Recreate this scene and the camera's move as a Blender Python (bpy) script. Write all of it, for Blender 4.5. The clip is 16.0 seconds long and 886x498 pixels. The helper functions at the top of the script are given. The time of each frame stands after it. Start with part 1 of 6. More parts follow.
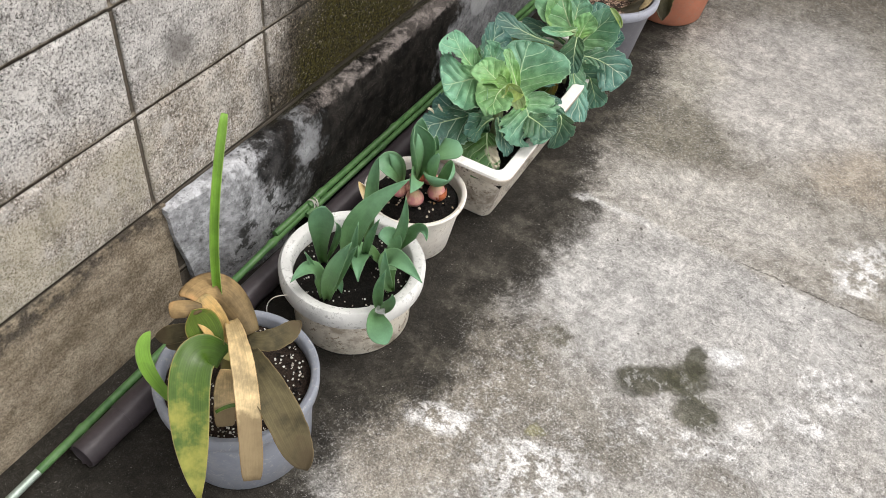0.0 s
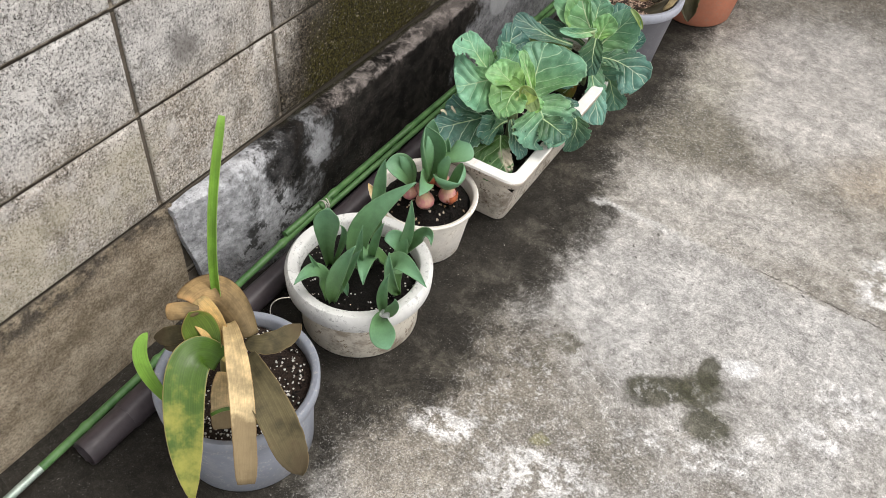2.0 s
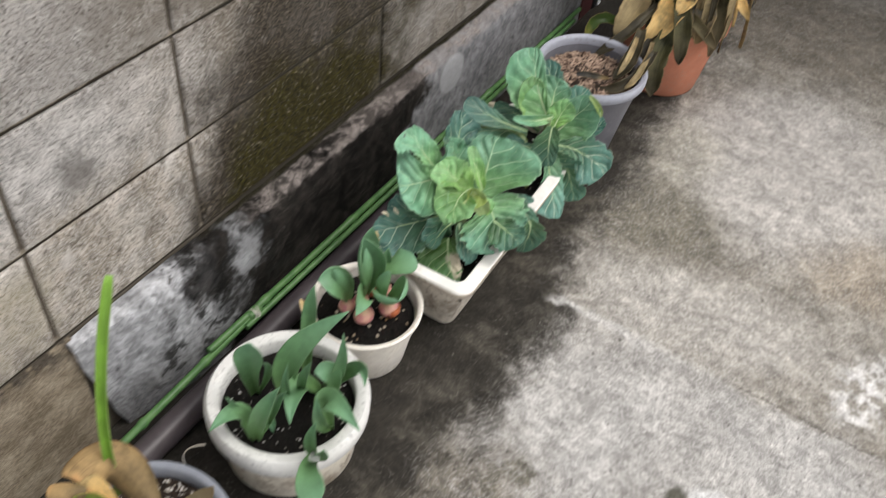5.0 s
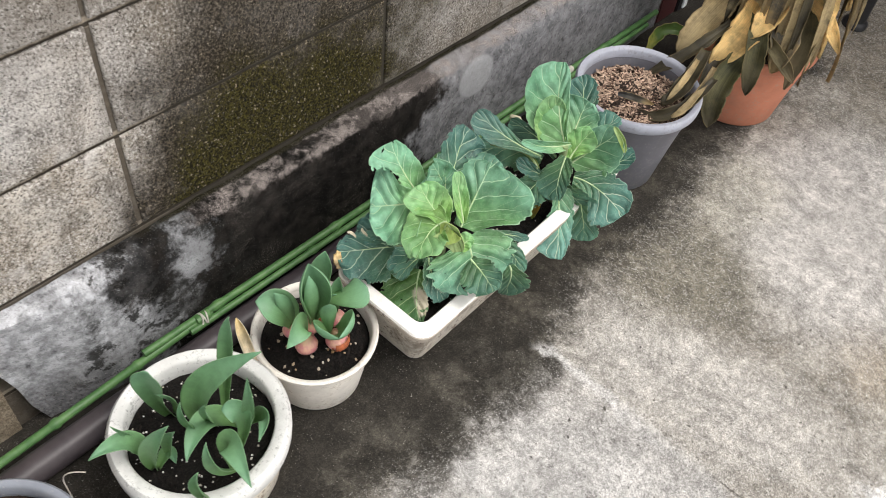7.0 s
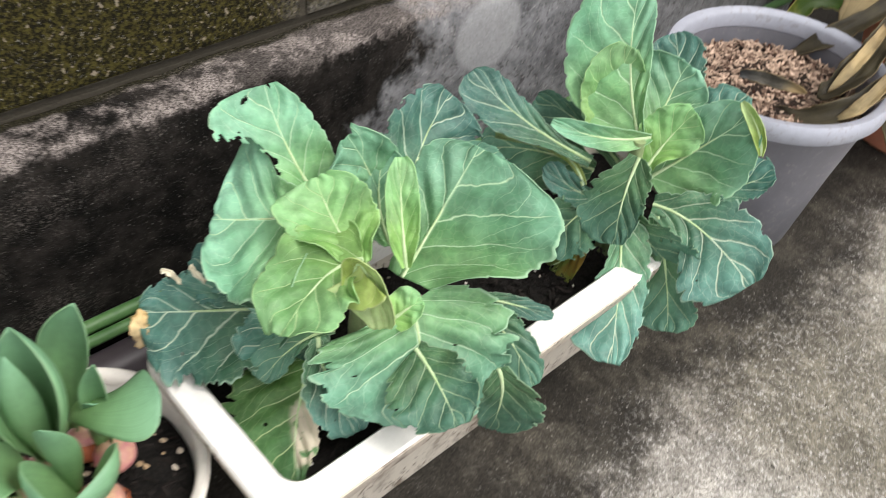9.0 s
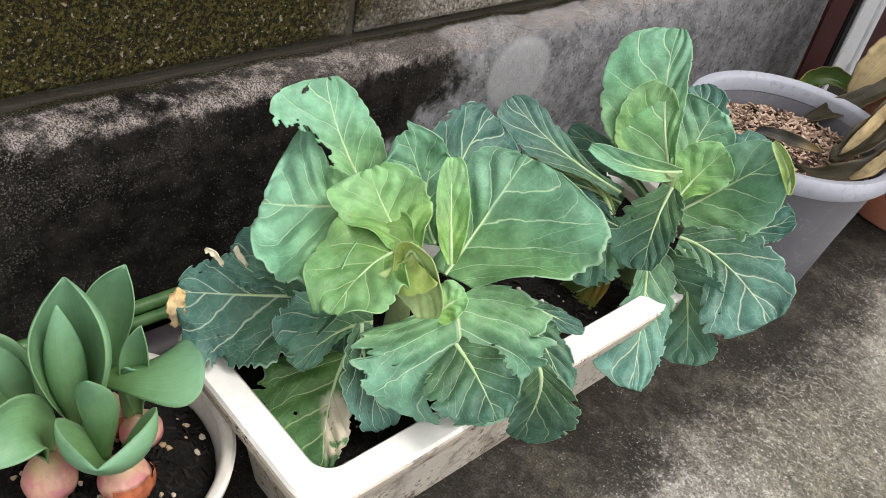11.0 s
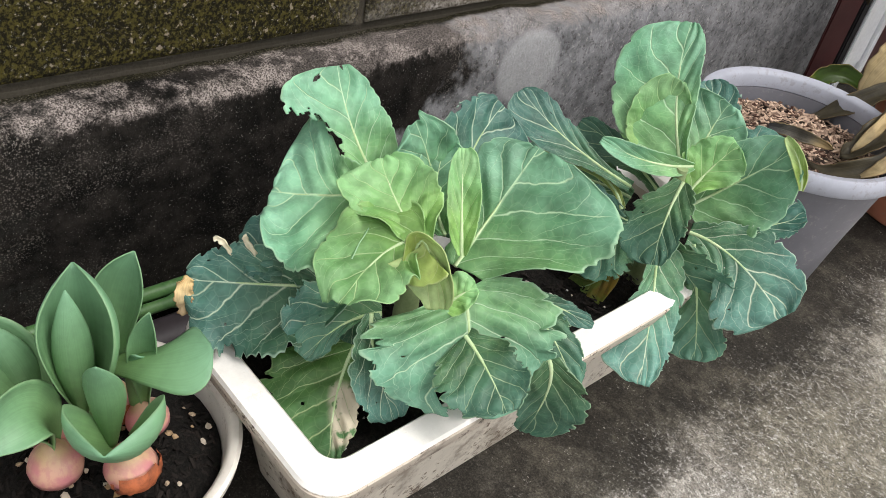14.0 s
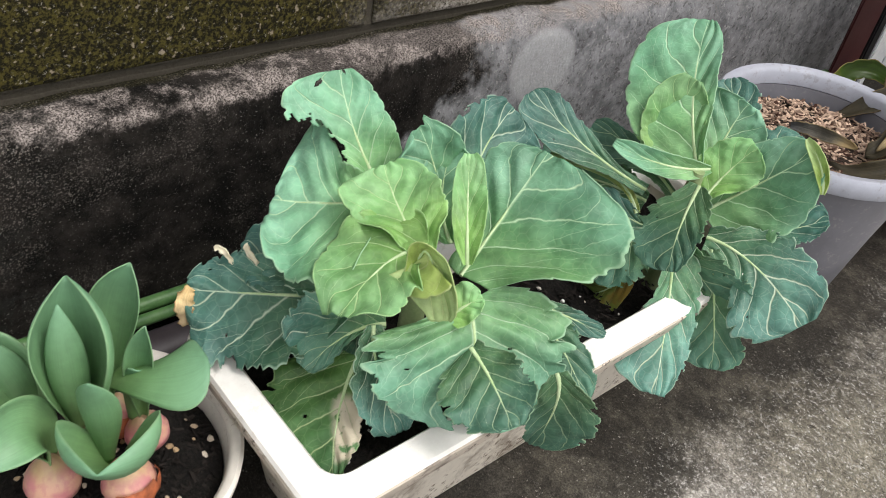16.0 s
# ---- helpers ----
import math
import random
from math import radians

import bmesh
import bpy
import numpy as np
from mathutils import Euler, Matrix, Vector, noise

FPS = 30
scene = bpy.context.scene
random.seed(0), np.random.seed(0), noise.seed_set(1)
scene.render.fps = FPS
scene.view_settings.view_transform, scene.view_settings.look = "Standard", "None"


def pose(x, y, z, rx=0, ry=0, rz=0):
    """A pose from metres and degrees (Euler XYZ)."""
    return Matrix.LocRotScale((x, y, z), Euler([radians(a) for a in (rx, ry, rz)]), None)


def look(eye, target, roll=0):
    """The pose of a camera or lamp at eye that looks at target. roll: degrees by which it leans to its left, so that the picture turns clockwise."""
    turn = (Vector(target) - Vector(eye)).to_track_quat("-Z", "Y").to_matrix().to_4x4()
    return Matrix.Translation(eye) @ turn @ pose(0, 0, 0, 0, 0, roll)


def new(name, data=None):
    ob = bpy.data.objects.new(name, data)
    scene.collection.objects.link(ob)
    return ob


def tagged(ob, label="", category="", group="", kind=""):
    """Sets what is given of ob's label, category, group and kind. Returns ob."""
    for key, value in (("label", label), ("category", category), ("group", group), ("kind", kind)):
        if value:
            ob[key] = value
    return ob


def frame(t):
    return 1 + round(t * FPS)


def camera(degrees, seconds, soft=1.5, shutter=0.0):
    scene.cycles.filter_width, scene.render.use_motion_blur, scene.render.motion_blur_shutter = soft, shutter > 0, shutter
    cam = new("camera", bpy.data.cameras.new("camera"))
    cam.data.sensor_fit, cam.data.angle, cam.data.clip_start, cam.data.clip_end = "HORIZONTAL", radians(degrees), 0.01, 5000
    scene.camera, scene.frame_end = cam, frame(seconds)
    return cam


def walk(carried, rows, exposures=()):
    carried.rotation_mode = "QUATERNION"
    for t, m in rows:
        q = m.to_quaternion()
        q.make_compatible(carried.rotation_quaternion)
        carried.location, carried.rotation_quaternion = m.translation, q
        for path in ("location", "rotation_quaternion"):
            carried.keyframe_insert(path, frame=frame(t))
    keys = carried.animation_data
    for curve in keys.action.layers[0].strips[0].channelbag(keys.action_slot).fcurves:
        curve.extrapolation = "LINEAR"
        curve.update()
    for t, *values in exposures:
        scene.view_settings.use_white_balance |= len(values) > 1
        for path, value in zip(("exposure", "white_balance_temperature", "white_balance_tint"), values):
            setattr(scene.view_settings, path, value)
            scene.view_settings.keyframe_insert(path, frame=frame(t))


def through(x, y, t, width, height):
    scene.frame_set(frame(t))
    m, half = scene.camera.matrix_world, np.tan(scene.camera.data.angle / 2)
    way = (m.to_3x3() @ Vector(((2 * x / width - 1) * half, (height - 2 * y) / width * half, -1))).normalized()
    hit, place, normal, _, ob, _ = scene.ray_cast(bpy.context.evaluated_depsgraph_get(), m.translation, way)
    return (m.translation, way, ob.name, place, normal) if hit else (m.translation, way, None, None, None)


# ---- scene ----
cam = camera(54.0, 16.0, soft=0.4, shutter=0.5)
PATH = [
    (0, (0.956, -0.735, 1.418), (0.330, 0.496, -0.028), 6.5),
    (0.5, (0.969, -0.723, 1.417), (0.325, 0.496, -0.032), 6.3),
    (1, (0.990, -0.706, 1.418), (0.324, 0.499, -0.033), 5.7),
    (1.5, (0.991, -0.694, 1.423), (0.306, 0.493, -0.034), 5.3),
    (2, (0.992, -0.683, 1.417), (0.297, 0.497, -0.040), 4.9),
    (2.5, (0.997, -0.685, 1.419), (0.300, 0.493, -0.039), 4.7),
    (3, (0.992, -0.689, 1.428), (0.291, 0.487, -0.031), 4.9),
    (3.5, (1.005, -0.684, 1.429), (0.292, 0.494, -0.022), 4.6),
    (4, (1.023, -0.669, 1.427), (0.299, 0.509, -0.018), 4.1),
    (4.5, (1.019, -0.614, 1.430), (0.300, 0.574, -0.009), 4.0),
    (5, (0.888, -0.436, 1.444), (0.243, 0.796, 0.007), 6.9),
    (5.2, (0.888, -0.391, 1.456), (0.243, 0.856, 0.031), 7.3),
    (7.3, (0.954, -0.025, 1.402), (0.152, 0.967, -0.138), 7.7),
    (7.5, (0.880, 0.017, 1.370), (0.110, 1.018, -0.180), 9.3),
    (8, (0.756, 0.159, 1.316), (0.044, 1.113, -0.291), 11.2),
    (8.5, (0.703, 0.348, 1.074), (-0.099, 1.196, -0.550), 8.2),
    (9, (0.714, 0.419, 0.787), (-0.313, 1.421, -0.606), 6.0),
    (9.5, (0.712, 0.397, 0.742), (-0.357, 1.510, -0.530), 8.4),
    (10, (0.719, 0.355, 0.737), (-0.353, 1.480, -0.522), 10.8),
    (10.2, (0.721, 0.338, 0.739), (-0.369, 1.462, -0.505), 11.4),
    (12.5, (0.711, 0.338, 0.724), (-0.363, 1.480, -0.518), 12.2),
    (13, (0.712, 0.337, 0.727), (-0.365, 1.468, -0.522), 12.2),
    (13.5, (0.711, 0.338, 0.724), (-0.369, 1.468, -0.523), 12.2),
    (14, (0.713, 0.334, 0.727), (-0.370, 1.461, -0.521), 12.4),
    (14.5, (0.711, 0.337, 0.723), (-0.378, 1.460, -0.523), 12.3),
    (15, (0.710, 0.336, 0.724), (-0.383, 1.444, -0.533), 12.0),
    (15.5, (0.708, 0.337, 0.722), (-0.389, 1.433, -0.541), 11.7),
    (16, (0.705, 0.361, 0.726), (-0.405, 1.439, -0.541), 11.0),
]
# exposure of the camera along the way
EXPOSURES = [(0.0, 0.46), (4.0, 0.44), (5.0, 0.36), (6.5, 0.52), (7.5, 0.64), (8.0, 0.62), (9.2, 0.86), (9.6, 0.82), (10.1, 0.63), (12.5, 0.64), (16.0, 0.66)]
walk(cam, [(t, look(eye, target, roll)) for t, eye, target, roll in PATH], EXPOSURES)

# ---- light: an overcast sky ----
world = bpy.data.worlds.new("overcast")
scene.world = world
world.use_nodes = True
wn = world.node_tree.nodes
sky = wn.new("ShaderNodeTexSky")
sky.sky_type = "NISHITA"
sky.sun_disc = False
sky.sun_elevation, sky.sun_rotation = radians(55), radians(60)
sky.air_density, sky.dust_density, sky.ozone_density = 1.0, 3.0, 1.0
soft = wn.new("ShaderNodeMixRGB")
soft.inputs["Fac"].default_value = 0.75
soft.inputs["Color2"].default_value = (7.45, 7.2, 6.95, 1)
world.node_tree.links.new(sky.outputs["Color"], soft.inputs["Color1"])
world.node_tree.links.new(soft.outputs["Color"], wn["Background"].inputs["Color"])
wn["Background"].inputs["Strength"].default_value = 0.145
sun = new("sun", bpy.data.lights.new("sun", "SUN"))
sun.data.energy, sun.data.angle, sun.data.color = 1.5, radians(26), (1.0, 0.97, 0.93)
sun.matrix_world = look((2.0, 1.2, 4.0), (0, 0, 0))


# ---- node helpers ----
class Nodes:
    """Short calls for one material's nodes."""

    def __init__(self, name):
        self.mat = bpy.data.materials.new(name)
        self.mat.use_nodes = True
        self.tree = self.mat.node_tree
        self.bsdf = self.tree.nodes["Principled BSDF"]

    def add(self, kind):
        return self.tree.nodes.new(kind)

    def put(self, socket, value):
        if isinstance(value, bpy.types.NodeSocket):
            self.tree.links.new(value, socket)
        elif isinstance(value, tuple) and len(value) == 3 and socket.type == "RGBA":
            socket.default_value = (*value, 1)
        else:
            socket.default_value = value

    def place(self):
        return self.add("ShaderNodeNewGeometry").outputs["Position"]

    def own(self):
        return self.add("ShaderNodeTexCoord").outputs["Object"]

    def uv(self):
        return self.add("ShaderNodeTexCoord").outputs["UV"]

    def island(self):
        return self.add("ShaderNodeNewGeometry").outputs["Random Per Island"]

    def chance(self):
        return self.add("ShaderNodeObjectInfo").outputs["Random"]

    def noise(self, at, scale, detail=4.0, rough=0.6, colour=False):
        n = self.add("ShaderNodeTexNoise")
        self.put(n.inputs["Vector"], at)
        n.inputs["Scale"].default_value, n.inputs["Detail"].default_value, n.inputs["Roughness"].default_value = scale, detail, rough
        return n.outputs["Color" if colour else "Fac"]

    def cells(self, at, scale, feature="F1"):
        n = self.add("ShaderNodeTexVoronoi")
        n.feature = feature
        self.put(n.inputs["Vector"], at)
        n.inputs["Scale"].default_value = scale
        return n.outputs["Distance"]

    def math(self, op, a, b=0.0, clamp=False):
        n = self.add("ShaderNodeMath")
        n.operation, n.use_clamp = op, clamp
        self.put(n.inputs[0], a), self.put(n.inputs[1], b)
        return n.outputs[0]

    def vec(self, op, a, b):
        n = self.add("ShaderNodeVectorMath")
        n.operation = op
        self.put(n.inputs[0], a), self.put(n.inputs[1], b)
        return n.outputs["Value" if op in ("LENGTH", "DOT_PRODUCT") else "Vector"]

    def axes(self, at):
        n = self.add("ShaderNodeSeparateXYZ")
        self.put(n.inputs[0], at)
        return n.outputs[0], n.outputs[1], n.outputs[2]

    def step(self, value, low, high):
        """0 below low, 1 above high, smooth between; low may be the larger."""
        n = self.add("ShaderNodeMapRange")
        n.interpolation_type = "SMOOTHSTEP"
        flip = low > high
        self.put(n.inputs["Value"], value)
        n.inputs["From Min"].default_value, n.inputs["From Max"].default_value = min(low, high), max(low, high)
        n.inputs["To Min"].default_value, n.inputs["To Max"].default_value = (1, 0) if flip else (0, 1)
        return n.outputs["Result"]

    def mix(self, fac, a, b, how="MIX"):
        n = self.add("ShaderNodeMixRGB")
        n.blend_type = how
        self.put(n.inputs["Fac"], fac), self.put(n.inputs["Color1"], a), self.put(n.inputs["Color2"], b)
        return n.outputs["Color"]

    def shade(self, colour, amount, fac):
        """Multiplies a colour by a grey between 1 - amount and 1 + amount."""
        low, high = 1 - amount, 1 + amount
        return self.mix(1.0, colour, self.mix(fac, (low, low, low), (high, high, high)), "MULTIPLY")

    def bump(self, height, strength, distance, under=None):
        n = self.add("ShaderNodeBump")
        n.inputs["Strength"].default_value, n.inputs["Distance"].default_value = strength, distance
        self.put(n.inputs["Height"], height)
        if under is not None:
            self.put(n.inputs["Normal"], under)
        return n.outputs["Normal"]

    def done(self, colour, rough=0.8, normal=None, sheen=0.3, metal=0.0, through=0.0):
        self.put(self.bsdf.inputs["Base Color"], colour)
        self.put(self.bsdf.inputs["Roughness"], rough)
        self.bsdf.inputs["Specular IOR Level"].default_value = sheen
        self.bsdf.inputs["Metallic"].default_value = metal
        if normal is not None:
            self.put(self.bsdf.inputs["Normal"], normal)
        if through:
            t = self.add("ShaderNodeBsdfTranslucent")
            self.put(t.inputs["Color"], colour)
            m = self.add("ShaderNodeMixShader")
            m.inputs[0].default_value = through
            out = self.tree.nodes["Material Output"]
            self.tree.links.new(self.bsdf.outputs[0], m.inputs[1])
            self.tree.links.new(t.outputs[0], m.inputs[2])
            self.tree.links.new(m.outputs[0], out.inputs["Surface"])
        return self.mat


# ---- materials ----
def concrete_block_material():
    n = Nodes("concrete_block")
    at = n.place()
    x, y, z = n.axes(at)
    wide = n.noise(at, 5.0, 4, 0.65)
    mid = n.noise(at, 22.0, 5, 0.7)
    grain = n.noise(at, 210.0, 5, 0.8)
    pits = n.cells(at, 150.0)
    colour = n.mix(n.step(wide, 0.35, 0.62), (0.36, 0.315, 0.26), (0.60, 0.56, 0.52))
    colour = n.mix(n.math("MULTIPLY", n.step(y, 0.34, 0.1), n.step(z, 0.50, 0.60)), colour, (0.60, 0.58, 0.56))
    colour = n.shade(colour, 0.16, n.chance())
    colour = n.shade(colour, 0.35, n.step(mid, 0.3, 0.7))
    colour = n.mix(n.math("MULTIPLY", n.step(grain, 0.52, 0.60), 0.85), colour, (0.82, 0.79, 0.76))
    colour = n.mix(n.math("MULTIPLY", n.step(grain, 0.465, 0.40), 0.85), colour, (0.055, 0.047, 0.038))
    colour = n.mix(n.math("MULTIPLY", n.step(n.noise(at, 75.0, 5, 0.75), 0.54, 0.66), 0.6), colour, (0.10, 0.085, 0.068))
    holes = n.step(n.noise(at, 230.0, 3, 0.6), 0.60, 0.69)
    colour = n.mix(n.math("MULTIPLY", holes, 0.85), colour, (0.022, 0.018, 0.014))
    cloud = n.noise(n.vec("ADD", at, (3.0, 1.0, 2.0)), 11.0, 6, 0.72)
    colour = n.mix(n.math("MULTIPLY", n.step(cloud, 0.53, 0.68), 0.55), colour, (0.17, 0.148, 0.118))
    colour = n.mix(n.math("MULTIPLY", n.step(cloud, 0.47, 0.34), 0.55), colour, (0.74, 0.71, 0.68))
    # one round grey stain
    spot = n.vec("LENGTH", n.vec("MULTIPLY", n.vec("SUBTRACT", at, (0.0, 0.113, 0.578)), (0.0, 1.0, 0.75)), (0, 0, 0))
    spot = n.math("ADD", spot, n.math("MULTIPLY", n.math("SUBTRACT", mid, 0.5), 0.05))
    colour = n.mix(n.math("MULTIPLY", n.step(spot, 0.046, 0.012), 0.75), colour, (0.13, 0.12, 0.11))
    colour = n.mix(n.math("MULTIPLY", n.math("MULTIPLY", n.step(z, 0.64, 0.74), n.step(y, -0.15, 0.25)), n.step(mid, 0.25, 0.60)), colour, n.mix(0.72, colour, (0.125, 0.108, 0.088)))
    # yellowish bloom low on the near blocks
    bloom = n.math("MULTIPLY", n.step(y, 0.3, -0.05), n.step(z, 0.52, 0.44))
    colour = n.mix(n.math("MULTIPLY", bloom, n.math("MULTIPLY", n.step(wide, 0.4, 0.6), 0.5)), colour, (0.42, 0.37, 0.23))
    # brown damp at the foot
    damp = n.mix(n.step(n.noise(n.vec("MULTIPLY", at, (1.0, 0.6, 1.0)), 14.0, 6, 0.7), 0.35, 0.65), (0.19, 0.15, 0.10), (0.42, 0.35, 0.26))
    damp = n.mix(n.math("MULTIPLY", n.step(n.math("ADD", z, n.math("MULTIPLY", wide, 0.12)), 0.29, 0.34), n.step(mid, 0.4, 0.55)), damp, (0.07, 0.058, 0.045))
    damp = n.shade(damp, 0.35, n.step(grain, 0.35, 0.65))
    colour = n.mix(n.math("MULTIPLY", n.step(z, 0.310, 0.295), 0.92), colour, damp)
    # moss and black mould, thickest beyond the second joint
    edge = n.math("ADD", n.math("SUBTRACT", y, n.math("MULTIPLY", n.math("SUBTRACT", z, 0.34), 0.42)), n.math("ADD", n.math("MULTIPLY", n.math("SUBTRACT", wide, 0.5), 0.34), n.math("MULTIPLY", n.math("SUBTRACT", mid, 0.5), 0.16)))
    reach = n.math("ADD", z, n.math("MULTIPLY", n.math("SUBTRACT", wide, 0.5), 0.45))
    moss = n.math("MULTIPLY", n.step(edge, 0.34, 0.45), n.step(edge, 1.05, 0.80))
    moss = n.math("MULTIPLY", moss, n.step(reach, 0.56, 0.42))
    mould = n.math("MULTIPLY", n.step(edge, 0.22, 0.36), n.math("ADD", 0.38, n.math("MULTIPLY", n.step(edge, 1.02, 0.80), 0.62)))
    mould = n.math("MULTIPLY", mould, n.math("ADD", 0.92, n.math("MULTIPLY", n.step(reach, 0.62, 0.42), 0.08)))
    mould = n.math("MULTIPLY", mould, n.step(mid, 0.10, 0.45))
    colour = n.mix(n.math("MULTIPLY", mould, 0.95), colour, n.mix(n.step(grain, 0.47, 0.60), (0.012, 0.0095, 0.006), (0.100, 0.076, 0.048)))
    green = n.mix(n.step(n.noise(at, 260.0, 4, 0.75), 0.44, 0.60), (0.012, 0.0105, 0.005), (0.082, 0.070, 0.017))
    colour = n.mix(n.math("MULTIPLY", moss, n.step(mid, 0.12, 0.42)), colour, green)
    colour = n.mix(n.math("MULTIPLY", n.math("MULTIPLY", moss, n.step(grain, 0.60, 0.66)), 0.6), colour, (0.50, 0.47, 0.42))
    flecks = n.step(n.noise(at, 150.0, 2, 0.5), 0.65, 0.71)
    colour = n.mix(n.math("MULTIPLY", flecks, n.math("MULTIPLY", mould, 0.6)), colour, (0.44, 0.37, 0.28))
    height = n.math("ADD", n.math("MULTIPLY", grain, 0.7), n.math("ADD", n.math("MULTIPLY", n.step(pits, 0.0, 0.35), 0.35), n.math("MULTIPLY", mid, 0.8)))
    return n.done(colour, 0.95, n.bump(n.math("SUBTRACT", height, n.math("MULTIPLY", holes, 0.8)), 1.0, 0.005), 0.15)


def mortar_material():
    n = Nodes("mortar")
    at = n.place()
    x, y, z = n.axes(at)
    mid = n.noise(at, 30.0, 5, 0.7)
    grain = n.noise(at, 300.0, 3, 0.7)
    colour = n.mix(n.step(mid, 0.35, 0.65), (0.19, 0.16, 0.125), (0.36, 0.315, 0.255))
    # the lower half of each bed joint is painted dark as its shadow line
    bed = n.math("MULTIPLY", n.math("SUBTRACT", n.math("FRACT", n.math("ADD", n.math("DIVIDE", n.math("SUBTRACT", z, 0.503), 0.2), 0.5)), 0.5), 0.2)
    bed = n.math("ADD", bed, n.math("MULTIPLY", n.math("SUBTRACT", mid, 0.5), 0.006))
    shadow_line = n.math("MULTIPLY", n.step(bed, 0.0004, -0.0012), n.step(bed, -0.0085, -0.0065))
    head = n.math("MULTIPLY", n.step(n.math("ABSOLUTE", bed), 0.006, 0.010), n.step(mid, 0.25, 0.5))
    colour = n.mix(n.math("MULTIPLY", n.math("MAXIMUM", shadow_line, n.math("MULTIPLY", head, 0.75)), 0.9), colour, (0.028, 0.023, 0.018))
    colour = n.mix(n.math("MULTIPLY", n.step(y, 0.34, 0.45), 0.85), colour, (0.05, 0.045, 0.035))
    colour = n.shade(colour, 0.3, grain)
    return n.done(colour, 0.95, n.bump(n.math("ADD", mid, grain), 0.8, 0.003), 0.1)


def cement_coat_material():
    n = Nodes("cement_coat")
    at = n.place()
    x, y, z = n.axes(at)
    wide = n.noise(at, 7.0, 5, 0.65)
    mid = n.noise(at, 32.0, 6, 0.72)
    grain = n.noise(at, 280.0, 4, 0.75)
    fine = n.noise(at, 620.0, 4, 0.7)
    streak = n.noise(n.vec("MULTIPLY", at, (14.0, 14.0, 2.2)), 1.6, 4, 0.6)
    grey = n.mix(n.step(mid, 0.3, 0.7), (0.115, 0.115, 0.122), (0.285, 0.288, 0.300))
    grey = n.mix(n.math("MULTIPLY", n.step(n.noise(at, 120.0, 4, 0.7), 0.54, 0.64), 0.6), grey, (0.035, 0.032, 0.03))
    grey = n.mix(n.math("MULTIPLY", n.step(n.noise(at, 150.0, 4, 0.7), 0.58, 0.66), 0.5), grey, (0.46, 0.45, 0.44))
    black = n.mix(n.step(mid, 0.35, 0.75), (0.004, 0.0037, 0.0033), (0.028, 0.024, 0.021))
    # black mould between the pale end and the grey far end
    edge = n.math("ADD", y, n.math("MULTIPLY", n.math("SUBTRACT", wide, 0.5), 0.55))
    dark = n.math("MULTIPLY", n.step(edge, 0.24, 0.35), n.step(edge, 1.06, 0.80))
    colour = n.mix(n.step(n.math("ADD", dark, n.math("MULTIPLY", n.math("SUBTRACT", streak, 0.5), 0.6)), 0.15, 0.5), grey, black)
    # lime bloom near the broken end, eaten by mould
    blob = n.vec("LENGTH", n.vec("MULTIPLY", n.vec("SUBTRACT", at, (0.047, 0.370, 0.215)), (0.0, 1.0, 0.75)), (0, 0, 0))
    blob = n.step(n.math("ADD", blob, n.math("MULTIPLY", n.math("SUBTRACT", mid, 0.5), 0.20)), 0.070, 0.012)
    lime = n.math("MAXIMUM", n.math("MULTIPLY", n.step(edge, 0.37, 0.26), n.step(mid, 0.30, 0.42)), blob)
    lime = n.math("MULTIPLY", lime, n.step(z, 0.06, 0.16))
    colour = n.mix(n.math("MULTIPLY", lime, 0.93), colour, n.mix(n.step(mid, 0.38, 0.68), (0.28, 0.285, 0.295), (0.64, 0.65, 0.68)))
    colour = n.mix(n.math("MULTIPLY", n.math("MULTIPLY", lime, n.step(n.noise(at, 110.0, 5, 0.75), 0.53, 0.62)), 0.6), colour, (0.14, 0.14, 0.145))
    blots = n.math("MULTIPLY", n.step(n.noise(at, 13.0, 6, 0.75), 0.50, 0.56), n.step(edge, 0.14, 0.24))
    colour = n.mix(n.math("MULTIPLY", n.math("MULTIPLY", n.math("MULTIPLY", blots, n.math("SUBTRACT", 1.0, blob)), n.step(edge, 0.6, 0.4)), 0.9), colour, (0.02, 0.02, 0.018))
    eaten = n.vec("LENGTH", n.vec("MULTIPLY", n.vec("SUBTRACT", at, (0.045, 0.285, 0.245)), (0.0, 1.0, 0.8)), (0, 0, 0))
    eaten = n.step(n.math("ADD", eaten, n.math("MULTIPLY", n.math("SUBTRACT", n.noise(at, 24.0, 6, 0.75), 0.5), 0.16)), 0.085, 0.045)
    colour = n.mix(n.math("MULTIPLY", eaten, 0.93), colour, black)
    # smooth round trowel mark
    ring = n.vec("LENGTH", n.vec("MULTIPLY", n.vec("SUBTRACT", at, (0.047, 1.112, 0.230)), (0.0, 1.0, 1.1)), (0, 0, 0))
    ring = n.math("ADD", ring, n.math("MULTIPLY", n.math("SUBTRACT", mid, 0.5), 0.02))
    colour = n.mix(n.math("MULTIPLY", n.step(ring, 0.058, 0.049), 0.62), colour, (0.40, 0.405, 0.415))
    # worn sandy ledge
    ledge = n.step(n.math("ADD", z, n.math("MULTIPLY", n.math("SUBTRACT", mid, 0.5), 0.05)), 0.272, 0.284)
    ledge = n.math("MULTIPLY", n.math("MULTIPLY", ledge, n.step(y, 0.36, 0.46)), n.step(n.math("ADD", x, n.math("MULTIPLY", n.math("SUBTRACT", mid, 0.5), 0.025)), 0.002, 0.010))
